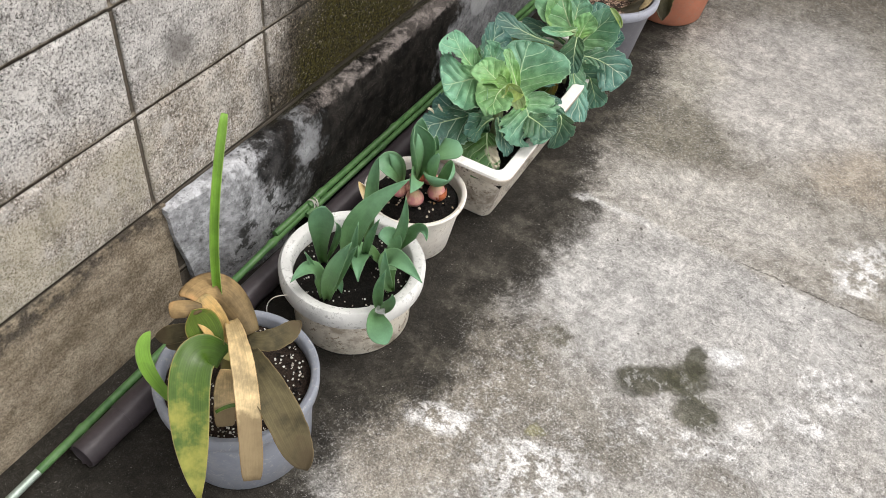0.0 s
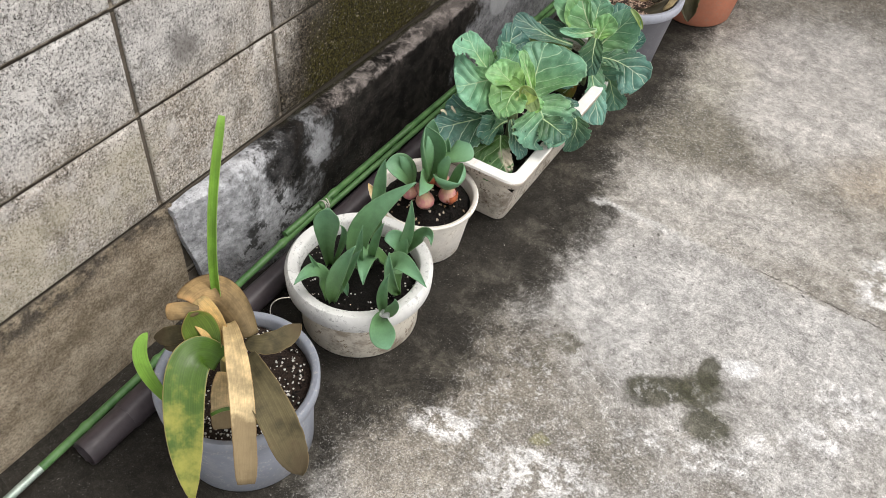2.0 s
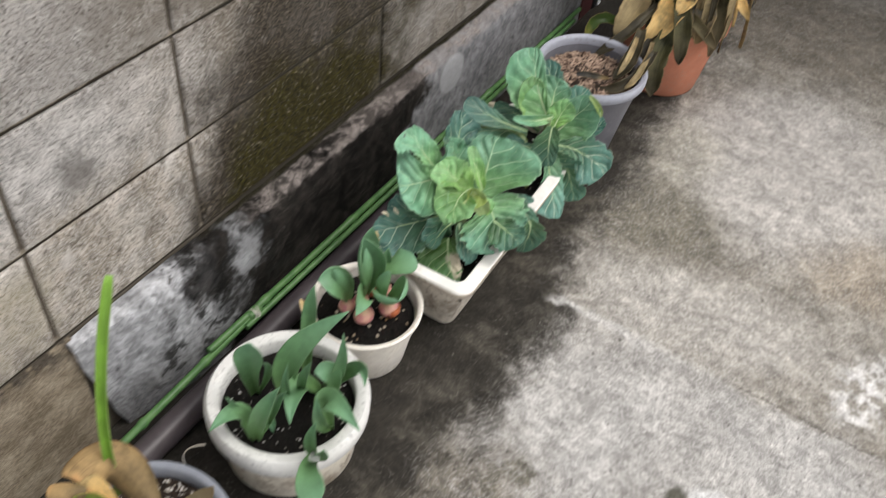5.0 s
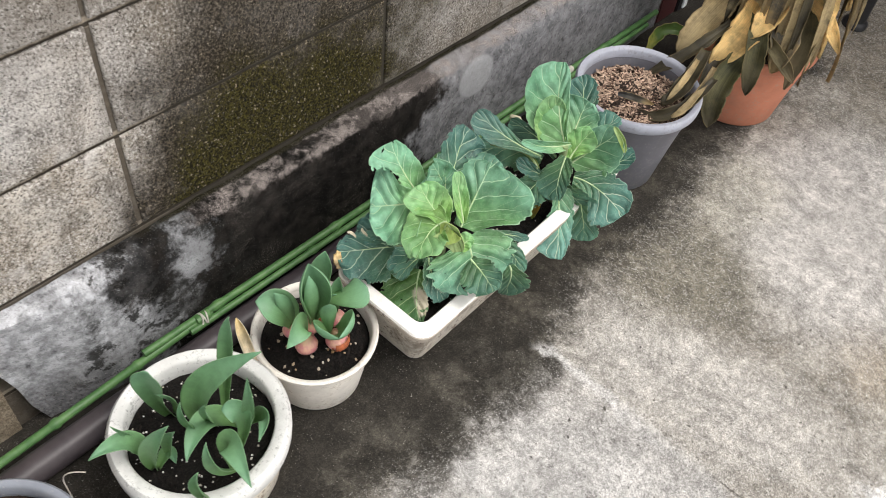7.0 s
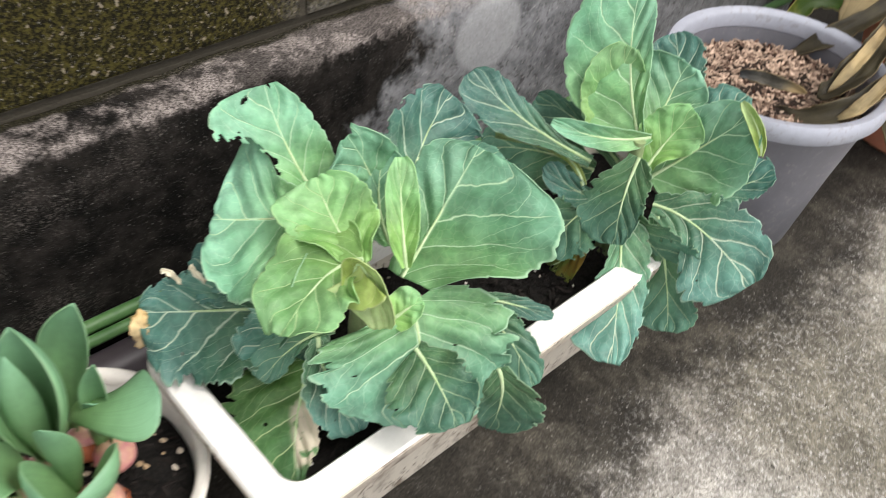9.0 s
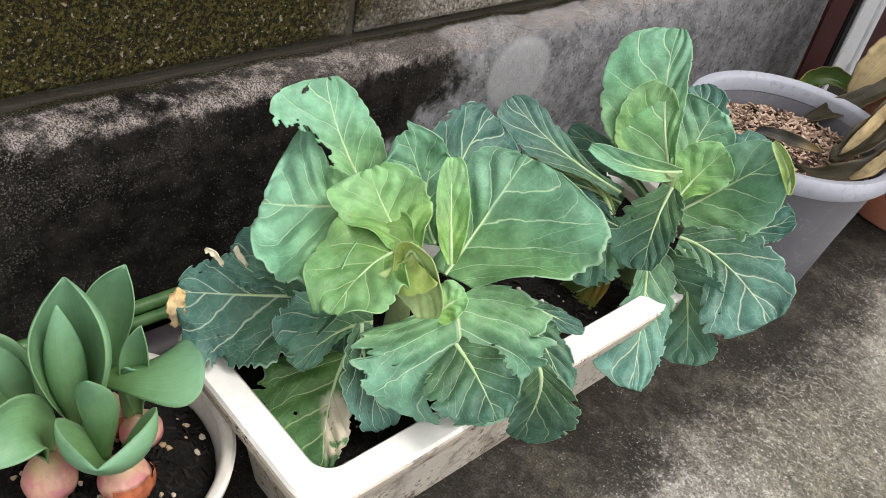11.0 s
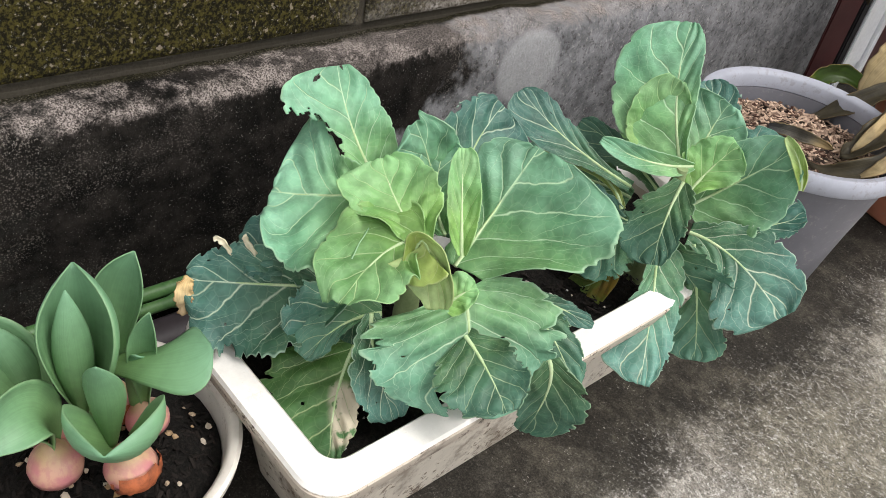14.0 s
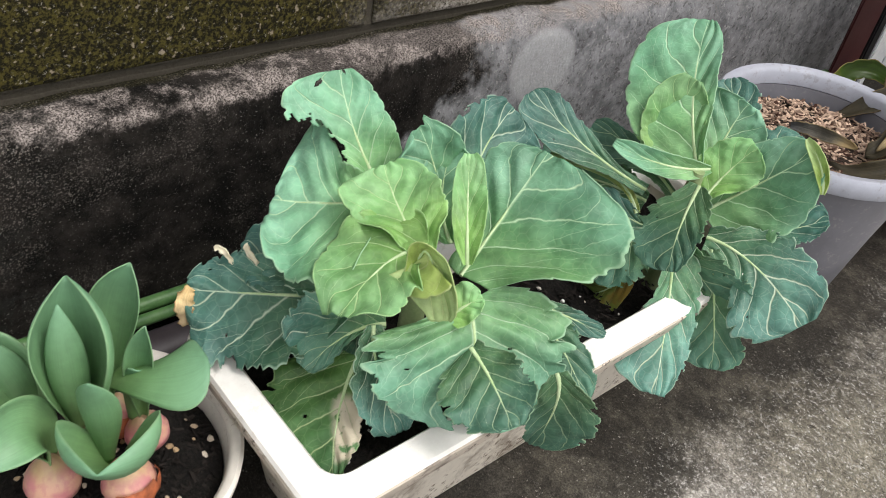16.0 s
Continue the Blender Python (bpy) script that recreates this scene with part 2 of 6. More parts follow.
    # crease behind the ledge: dark moss, with the shadow line painted in
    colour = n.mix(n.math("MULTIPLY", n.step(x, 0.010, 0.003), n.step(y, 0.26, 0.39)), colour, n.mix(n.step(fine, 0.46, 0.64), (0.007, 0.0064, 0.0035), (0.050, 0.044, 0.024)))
    colour = n.mix(n.math("MULTIPLY", ledge, n.math("MAXIMUM", n.math("MULTIPLY", n.step(y, 0.66, 0.90), 0.35), n.math("MULTIPLY", n.step(n.noise(at, 19.0, 6, 0.75), 0.44, 0.60), 0.85))), colour, n.mix(n.step(fine, 0.40, 0.60), (0.045, 0.037, 0.033), (0.42, 0.37, 0.345)))
    colour = n.mix(n.math("MULTIPLY", n.step(n.noise(at, 520.0, 3, 0.6), 0.52, 0.66), n.math("MULTIPLY", n.step(n.noise(at, 9.0, 5, 0.7), 0.48, 0.66), 0.45)), colour, (0.27, 0.24, 0.212))
    colour = n.mix(n.math("MULTIPLY", n.step(n.noise(at, 420.0, 2, 0.5), 0.66, 0.74), 0.4), colour, (0.42, 0.39, 0.36))
    colour = n.mix(n.math("MULTIPLY", n.step(grain, 0.60, 0.70), 0.15), colour, (0.36, 0.34, 0.32))
    colour = n.shade(colour, 0.25, grain)
    height = n.math("ADD", n.math("MULTIPLY", grain, 0.5), n.math("MULTIPLY", mid, 0.9))
    return n.done(colour, 0.92, n.bump(height, 0.8, 0.004), 0.1)


def ground_material():
    n = Nodes("yard_concrete")
    at = n.place()
    x, y, z = n.axes(at)

    def shifted(scale, detail, rough, by):
        off = n.vec("SUBTRACT", n.noise(at, scale, detail, rough, True), (0.5, 0.5, 0.5))
        return n.vec("ADD", at, n.vec("MULTIPLY", off, (by, by, 0.0)))

    bent = shifted(4.5, 6, 0.68, 0.20)
    fine = shifted(13.0, 7, 0.72, 0.11)
    loose = shifted(18.0, 6, 0.66, 0.075)
    wide = n.noise(at, 3.0, 5, 0.6)
    mid = n.noise(at, 16.0, 6, 0.7)
    small = n.noise(at, 70.0, 5, 0.75)
    sand = n.noise(at, 210.0, 5, 0.8)
    grain = n.noise(at, 480.0, 4, 0.8)

    def patch(cx, cy, rx, ry, soft=0.5, turn=0.0, coords=None):
        r = n.add("ShaderNodeMapping")
        r.vector_type = "TEXTURE"
        r.inputs["Location"].default_value = (cx, cy, 0)
        r.inputs["Rotation"].default_value = (0, 0, radians(turn))
        r.inputs["Scale"].default_value = (rx, ry, 1)
        n.put(r.inputs["Vector"], coords if coords is not None else bent)
        px, py, pz = n.axes(r.outputs[0])
        d = n.math("SQRT", n.math("ADD", n.math("MULTIPLY", px, px), n.math("MULTIPLY", py, py)))
        return n.step(d, 1 + soft, 1 - soft)

    def lay(colour, mask, amount, over):
        return n.mix(n.math("MULTIPLY", mask, amount), colour, over)

    pale, white, tan = (0.45, 0.44, 0.425), (0.68, 0.67, 0.66), (0.30, 0.265, 0.215)
    moss, brown, damp_shade = (0.056, 0.055, 0.034), (0.175, 0.152, 0.118), (0.020, 0.0175, 0.014)
    # the slab before the joint is paler than the one behind it
    slab = n.math("SUBTRACT", n.axes(fine)[1], n.math("ADD", 0.826, n.math("MULTIPLY", n.math("SUBTRACT", x, 0.52), 0.025)))
    colour = n.mix(n.step(wide, 0.35, 0.65), (0.30, 0.285, 0.265), (0.40, 0.39, 0.375))
    behind = n.mix(n.step(mid, 0.35, 0.65), (0.195, 0.176, 0.146), (0.310, 0.290, 0.255))
    colour = lay(colour, n.step(slab, -0.012, 0.012), 0.92, behind)
    colour = lay(colour, patch(0.86, 0.66, 0.34, 0.15, 0.5, 4), 0.55, pale)
    # broad bleached and browned areas
    colour = lay(colour, patch(0.84, 1.62, 0.33, 0.36, 0.25, -8, fine), 0.90, (0.44, 0.42, 0.395))
    colour = lay(colour, patch(0.78, 0.97, 0.30, 0.13, 0.5, 10), 0.65, (0.46, 0.44, 0.41))
    colour = lay(colour, patch(1.18, 1.36, 0.22, 0.13, 0.45, 20), 0.75, (0.29, 0.245, 0.19))
    colour = lay(colour, patch(0.60, 1.22, 0.16, 0.16, 0.45, 20), 0.80, (0.150, 0.137, 0.103))
    colour = lay(colour, patch(0.74, 1.14, 0.10, 0.07, 0.5, 20), 0.2, (0.155, 0.140, 0.108))
    colour = lay(colour, patch(0.56, 1.50, 0.10, 0.14, 0.5, 0, fine), 0.5, (0.30, 0.28, 0.22))
    colour = lay(colour, patch(0.75, 2.36, 0.9, 0.26, 0.4, 12), 0.8, brown)
    colour = lay(colour, patch(1.30, 2.0, 0.25, 0.5, 0.5, 0), 0.6, brown)
    colour = lay(colour, patch(0.53, 0.02, 0.12, 0.17, 0.45, 10), 0.8, tan)
    colour = lay(colour, patch(0.60, 0.27, 0.10, 0.13, 0.5, 10), 0.7, (0.215, 0.190, 0.152))
    colour = lay(colour, patch(0.66, 0.16, 0.20, 0.20, 0.5, 20), 0.72, (0.185, 0.166, 0.136))
    colour = lay(colour, patch(0.95, 0.22, 0.20, 0.12, 0.5, 20), 0.45, (0.235, 0.217, 0.19))
    # dark strip under the row of pots: damp, with their contact shadow painted in
    strip = n.math("SUBTRACT", n.axes(bent)[0], n.math("MULTIPLY", n.step(y, 0.0, -0.22), 0.04))
    strip = n.math("ADD", strip, n.math("MULTIPLY", n.step(y, 0.78, 0.92), 0.055))
    strip = n.math("ADD", strip, n.math("MULTIPLY", n.step(y, 1.36, 1.55), 0.05))
    strip = n.math("ADD", strip, n.math("MULTIPLY", n.step(y, 0.22, -0.10), 0.115))
    strip = n.math("ADD", strip, n.math("MULTIPLY", n.step(x, -0.06, -0.12), 60.0))
    strip = n.math("ADD", strip, n.math("MULTIPLY", n.math("MAXIMUM", n.step(n.axes(bent)[1], -1.3, -1.7), n.step(n.axes(bent)[1], 2.15, 2.45)), 2.0))
    damp = n.noise(n.vec("ADD", at, (7.0, 2.0, 0.0)), 12.0, 7, 0.75)
    colour = lay(colour, n.math("MULTIPLY", n.step(strip, 0.66, 0.50), n.step(damp, 0.40, 0.60)), 0.75, (0.115, 0.102, 0.080))
    colour = lay(colour, n.step(strip, 0.590, 0.50), 0.94, (0.046, 0.041, 0.031))
    colour = lay(colour, n.math("MULTIPLY", n.step(strip, 0.62, 0.50), n.step(damp, 0.42, 0.54)), 0.90, damp_shade)
    colour = lay(colour, n.step(strip, 0.46, 0.36), 0.90, damp_shade)
    # edge of the pale slab, with the crack that runs on from it
    line = n.math("ABSOLUTE", slab)
    colour = lay(colour, n.math("MULTIPLY", n.step(line, 0.020, 0.004), n.math("MULTIPLY", n.step(x, 0.49, 0.53), n.step(x, 1.0, 0.65))), 0.65, (0.60, 0.59, 0.575))
    crack = n.math("ABSOLUTE", n.math("SUBTRACT", n.axes(shifted(50.0, 4, 0.7, 0.022))[1], n.math("ADD", 0.842, n.math("MULTIPLY", n.math("SUBTRACT", x, 0.52), 0.0))))
    colour = lay(colour, n.math("MULTIPLY", n.step(crack, 0.0028, 0.0008), n.math("MULTIPLY", n.step(x, 0.78, 0.90), n.step(n.noise(at, 11.0, 3, 0.5), 0.40, 0.52))), 0.85, (0.05, 0.043, 0.035))
    # mossy stains
    grime = 0.0
    for cx, cy, rx, ry, turn, amount, tint in ((0.872, 0.408, 0.066, 0.034, 34, 0.90, moss), (0.940, 0.455, 0.044, 0.040, 40, 0.86, moss), (0.936, 0.505, 0.020, 0.040, 15, 0.85, moss), (0.982, 0.388, 0.040, 0.042, 25, 0.88, moss), (0.642, 0.338, 0.020, 0.042, 15, 0.8, (0.115, 0.105, 0.078)),
                                               (0.668, 0.405, 0.030, 0.026, 15, 0.75, (0.120, 0.110, 0.080)), (0.880, 0.215, 0.062, 0.042, 15, 0.72, (0.150, 0.138, 0.115)), (0.795, 0.262, 0.05, 0.03, 20, 0.4, (0.20, 0.185, 0.155)), (1.07, 0.27, 0.05, 0.03, 20, 0.5, (0.19, 0.17, 0.14)), (0.735, 0.165, 0.016, 0.016, 0, 0.7, (0.24, 0.23, 0.12))):
        spot = patch(cx, cy, rx * 1.12, ry * 1.12, 0.28, turn, loose)
        colour = lay(colour, spot, amount, tint)
        if tint == moss:
            grime = n.math("MAXIMUM", grime, spot)
    # bare white rubs and crusts
    colour = lay(colour, patch(0.985, 0.556, 0.038, 0.024, 0.25, 20, loose), 0.92, (0.66, 0.66, 0.655))
    flake = n.step(n.noise(at, 24.0, 7, 0.78), 0.46, 0.55)
    for cx, cy, rx, ry, turn in ((0.715, 0.085, 0.060, 0.038, 30), (0.80, 0.120, 0.075, 0.030, 15), (0.80, 0.040, 0.075, 0.040, 10), (0.86, 0.085, 0.045, 0.020, 20), (0.925, 0.300, 0.050, 0.016, 20), (1.03, 0.335, 0.075, 0.020, 15), (1.10, 0.420, 0.050, 0.018, 30), (1.17, 0.49, 0.05, 0.03, 20), (0.985, 0.300, 0.04, 0.016, 0), (0.575, 0.10, 0.05, 0.03, 20), (1.18, 0.99, 0.05, 0.09, -15), (1.20, 0.60, 0.06, 0.05, 0)):
        colour = lay(colour, n.math("MULTIPLY", patch(cx, cy, rx * 1.15, ry * 1.15, 0.45, turn, fine), flake), 0.92, white)
    crust = n.math("ABSOLUTE", n.math("SUBTRACT", n.noise(at, 10.0, 7, 0.70), 0.5))
    near = n.math("MULTIPLY", n.step(n.axes(bent)[1], 0.62, 0.30), n.step(n.axes(bent)[0], 0.50, 0.64))
    colour = lay(colour, n.math("MULTIPLY", n.step(crust, 0.030, 0.0), n.math("MULTIPLY", near, flake)), 0.55, white)
    colour = lay(colour, n.math("MULTIPLY", n.step(n.noise(at, 7.5, 7, 0.72), 0.52, 0.66), near), 0.60, (0.215, 0.197, 0.170))
    colour = n.shade(colour, 0.15, n.step(small, 0.66, 0.34))
    colour = n.shade(colour, 0.20, n.step(n.noise(at, 9.0, 7, 0.74), 0.36, 0.64))
    colour = n.shade(colour, 0.20, n.step(n.noise(at, 34.0, 6, 0.78), 0.38, 0.62))
    # sand grains, pits and pale flecks
    damp_or_shaded = n.math("MAXIMUM", n.step(strip, 0.58, 0.46), grime)
    colour = n.mix(n.math("MULTIPLY", n.step(sand, 0.475, 0.39), 0.55), colour, n.mix(0.70, colour, (0.05, 0.044, 0.036)))
    colour = n.mix(n.math("MULTIPLY", n.step(sand, 0.53, 0.62), n.mix(damp_or_shaded, (0.42, 0.42, 0.42), (0.20, 0.20, 0.20))), colour, n.mix(damp_or_shaded, (0.72, 0.70, 0.68), (0.16, 0.148, 0.13)))
    colour = n.mix(n.math("MULTIPLY", n.step(n.noise(at, 330.0, 2, 0.5), 0.66, 0.73), n.math("MULTIPLY", n.step(n.noise(at, 21.0, 4, 0.7), 0.42, 0.60), 0.75)), colour, n.mix(damp_or_shaded, (0.76, 0.75, 0.73), (0.34, 0.32, 0.29)))
    colour = n.mix(n.math("MULTIPLY", n.step(n.noise(at, 260.0, 2, 0.5), 0.36, 0.29), 0.75), colour, (0.040, 0.035, 0.028))
    colour = n.mix(n.math("MULTIPLY", n.step(n.noise(at, 60.0, 2, 0.5), 0.285, 0.25), 0.8), colour, (0.030, 0.026, 0.020))
    colour = n.shade(colour, 0.42, n.step(grain, 0.38, 0.62))
    height = n.math("ADD", n.math("MULTIPLY", grain, 0.6), n.math("ADD", n.math("MULTIPLY", n.math("ADD", small, sand), 0.6), mid))
    return n.done(colour, n.mix(mid, (0.7, 0.7, 0.7), (0.95, 0.95, 0.95)), n.bump(height, 0.6, 0.003), 0.22)


def plastic_material(name, colour, dirt, amount, rough=0.42):
    """Weathered plastic: chalky scuffs and dried mud that thickens towards the foot."""
    n = Nodes(name)
    at = n.own()
    x, y, z = n.axes(at)
    mid = n.noise(at, 18.0, 6, 0.7)
    fine = n.noise(at, 120.0, 4, 0.75)
    c = n.shade(n.mix(0.0, colour, colour), 0.10, n.step(mid, 0.3, 0.7))
    splash = n.math("MULTIPLY", n.step(n.math("ADD", fine, n.math("MULTIPLY", mid, 0.6)), 0.86, 0.98), amount)
    c = n.mix(splash, c, dirt)
    c = n.mix(n.math("MULTIPLY", n.step(n.noise(at, 11.0, 6, 0.7), 0.52, 0.66), amount * (0.75 if amount > 0.88 else 0.35)), c, dirt)
    return n.done(c, n.mix(mid, (rough, rough, rough), (rough + 0.25,) * 3), n.bump(fine, 0.12, 0.001), 0.45)


def soil_material(name, dark, light):
    n = Nodes(name)
    at = n.own()
    mid = n.noise(at, 60.0, 6, 0.75)
    grain = n.noise(at, 300.0, 4, 0.8)
    c = n.mix(n.step(grain, 0.4, 0.7), dark, light)
    return n.done(c, 0.9, n.bump(n.math("ADD", mid, grain), 1.0, 0.006), 0.25)


def speck_material(name, a, b, rough=0.85):
    n = Nodes(name)
    at = n.own()
    c = n.mix(n.island(), a, b)
    c = n.shade(c, 0.3, n.noise(at, 200.0, 3, 0.7))
    return n.done(c, rough, n.bump(n.noise(at, 400.0, 2, 0.7), 0.5, 0.001), 0.2)


def cabbage_material(name, blade, pale, vein, bleach=0.0, blotch=(0.30, 0.24, 0.04), blotched=0.0, broad_veins=1.0):
    """A waxy blade with a pale midrib, side veins and a net of fine veins, laid out along the leaf."""
    n = Nodes(name)
    u, v, w = n.axes(n.uv())
    at = n.own()
    side = n.math("MULTIPLY", n.math("ABSOLUTE", n.math("SUBTRACT", u, 0.5)), 2.0)
    wob = n.math("MULTIPLY", n.math("SUBTRACT", n.noise(at, 24.0, 3, 0.6), 0.5), 0.16)
    run = n.math("ADD", n.math("SUBTRACT", v, n.math("MULTIPLY", n.math("POWER", side, 0.85), 0.40)), wob)
    sign = n.math("MULTIPLY", n.step(u, 0.499, 0.501), 0.45)
    saw = n.math("ABSOLUTE", n.math("SUBTRACT", n.math("FRACT", n.math("ADD", n.math("MULTIPLY", run, 4.4), sign)), 0.5))
    slim = n.math("MULTIPLY", broad_veins, n.math("ADD", 0.014, n.math("MULTIPLY", n.math("SUBTRACT", 1.0, side), 0.046)))
    veins = n.math("SUBTRACT", 1.0, n.math("DIVIDE", saw, slim), True)
    veins = n.math("MULTIPLY", veins, n.step(side, 1.0, 0.75))
    rib = n.math("SUBTRACT", 1.0, n.math("DIVIDE", side, n.math("ADD", 0.012, n.math("MULTIPLY", n.math("SUBTRACT", 1.0, v), 0.034))), True)
    net = n.step(n.cells(n.vec("ADD", at, n.vec("MULTIPLY", n.noise(at, 50.0, 2, 0.5, True), (0.008, 0.008, 0.008))), 105.0, "DISTANCE_TO_EDGE"), 0.075, 0.0)
    broad = n.noise(at, 16.0, 4, 0.6)
    c = n.mix(n.step(broad, 0.3, 0.72), blade, pale)
    c = n.shade(c, 0.16, n.chance())
    c = n.shade(c, 0.12, n.noise(at, 140.0, 3, 0.7))
    c = n.mix(n.math("MULTIPLY", net, 0.07), c, vein)
    c = n.mix(n.math("MULTIPLY", n.step(v, 0.70, 0.25), 0.8), c, (1.16, 1.06, 0.72), "MULTIPLY")
    # outer blade lighter and bluer: reflected sky sheen painted into the colour
    c = n.mix(n.math("MULTIPLY", n.step(n.math("ADD", v, n.math("MULTIPLY", side, 0.35)), 0.65, 1.15), 0.8), c, (1.12, 1.12, 1.28), "MULTIPLY")
    c = n.shade(c, 0.16, n.step(n.noise(at, 48.0, 3, 0.6), 0.35, 0.65))
    fork = n.math("ABSOLUTE", n.math("SUBTRACT", n.math("FRACT", n.math("ADD", n.math("MULTIPLY", n.math("ADD", v, n.math("MULTIPLY", side, -0.95)), 7.0), n.math("MULTIPLY", wob, 9.0))), 0.5))
    fork = n.math("MULTIPLY", n.math("SUBTRACT", 1.0, n.math("DIVIDE", fork, 0.035), True), n.math("MULTIPLY", n.step(side, 0.35, 0.5), n.step(side, 1.0, 0.7)))
    c = n.mix(n.math("MULTIPLY", fork, 0.42), c, vein)
    c = n.mix(n.math("MULTIPLY", veins, 0.95), c, vein)
    c = n.mix(rib, c, vein)
    c = n.mix(n.math("MULTIPLY", n.step(side, 0.962, 0.99), 0.65), c, n.mix(0.5, vein, pale))
    if blotched:
        c = n.mix(n.math("MULTIPLY", n.step(n.noise(at, 22.0, 4, 0.6), 0.5, 0.62), blotched), c, blotch)
    if bleach:
        dead = n.math("MULTIPLY", n.step(n.math("ADD", n.math("SUBTRACT", 1.0, u), n.math("MULTIPLY", n.math("SUBTRACT", broad, 0.5), 0.5)), 0.46, 0.56), n.step(v, 0.30, 0.42))
        dead = n.math("MULTIPLY", dead, n.math("SUBTRACT", 1.0, n.math("MULTIPLY", veins, 0.8)))
        dead = n.math("MULTIPLY", dead, n.math("MULTIPLY", n.step(v, 0.93, 0.85), n.step(n.noise(at, 70.0, 3, 0.6), 0.36, 0.46)))
        c = n.mix(n.math("MULTIPLY", dead, bleach), c, (0.62, 0.55, 0.42))
    height = n.math("ADD", n.math("ADD", n.math("MULTIPLY", veins, -0.5), n.math("MULTIPLY", net, -0.08)), n.math("MULTIPLY", n.noise(at, 75.0, 3, 0.6), 1.1))
    return n.done(c, n.mix(broad, (0.40, 0.40, 0.40), (0.58, 0.58, 0.58)), n.bump(height, 0.55, 0.0026), 0.45, 0.0, 0.24)


def strap_material(name, base, tip, edge, streak=0.25, dead=None, rough=0.45, late=0.62, wander=1.3, spread=0.4):
    """A smooth leaf with fine lines along it, its edge in another tone."""
    n = Nodes(name)
    u, v, w = n.axes(n.uv())
    at = n.own()
    lines = n.noise(n.vec("MULTIPLY", n.uv(), (34.0, 1.2, 1.0)), 1.0, 3, 0.6)
    broad = n.noise(at, 22.0, 4, 0.65)
    c = n.mix(v, base, tip)
    c = n.shade(c, streak, n.step(lines, 0.3, 0.7))
    c = n.shade(c, 0.40 if rough >= 0.5 else 0.15, n.step(broad, 0.32, 0.68))
    if dead:
        c = n.mix(n.math("MULTIPLY", n.step(n.math("ADD", v, n.math("MULTIPLY", n.math("SUBTRACT", broad, 0.5), wander)), late, late + spread), 0.85), c, dead)
    side = n.math("MULTIPLY", n.math("ABSOLUTE", n.math("SUBTRACT", u, 0.5)), 2.0)
    c = n.mix(n.math("MULTIPLY", n.step(side, 0.94, 0.99), 0.6), c, edge)
    return n.done(c, n.mix(broad, (rough, rough, rough), (rough + 0.15,) * 3), n.bump(n.math("ADD", lines, n.math("MULTIPLY", broad, 0.6)), 0.25, 0.0015), 0.42, 0.0, 0.2)


def simple_material(name, a, b, scale, rough, relief=0.2, metal=0.0):
    n = Nodes(name)
    at = n.own()
    mid = n.noise(at, scale, 5, 0.7)
    fine = n.noise(at, scale * 9, 3, 0.7)
    c = n.shade(n.mix(n.step(mid, 0.3, 0.7), a, b), 0.15, fine)
    return n.done(c, rough, n.bump(n.math("ADD", mid, fine), relief, 0.0015), 0.4, metal)


def bulb_material():
    n = Nodes("tulip_bulb")
    at = n.own()
    x, y, z = n.axes(at)
    mid = n.noise(at, 55.0, 4, 0.6)
    lines = n.noise(n.vec("MULTIPLY", at, (220.0, 220.0, 22.0)), 1.0, 3, 0.6)
    c = n.mix(n.step(mid, 0.42, 0.6), (0.52, 0.20, 0.215), (0.60, 0.34, 0.245))
    c = n.mix(n.math("MULTIPLY", n.step(lines, 0.5, 0.62), 0.35), c, (0.46, 0.14, 0.19))
    c = n.mix(n.math("MULTIPLY", n.step(z, 0.008, 0.019), 0.6), c, (0.42, 0.36, 0.16))
    c = n.mix(n.math("MULTIPLY", n.step(n.math("ADD", z, n.math("MULTIPLY", mid, 0.01)), 0.004, -0.006), 0.85), c, (0.10, 0.045, 0.030))
    return n.done(c, 0.34, n.bump(lines, 0.2, 0.001), 0.5)


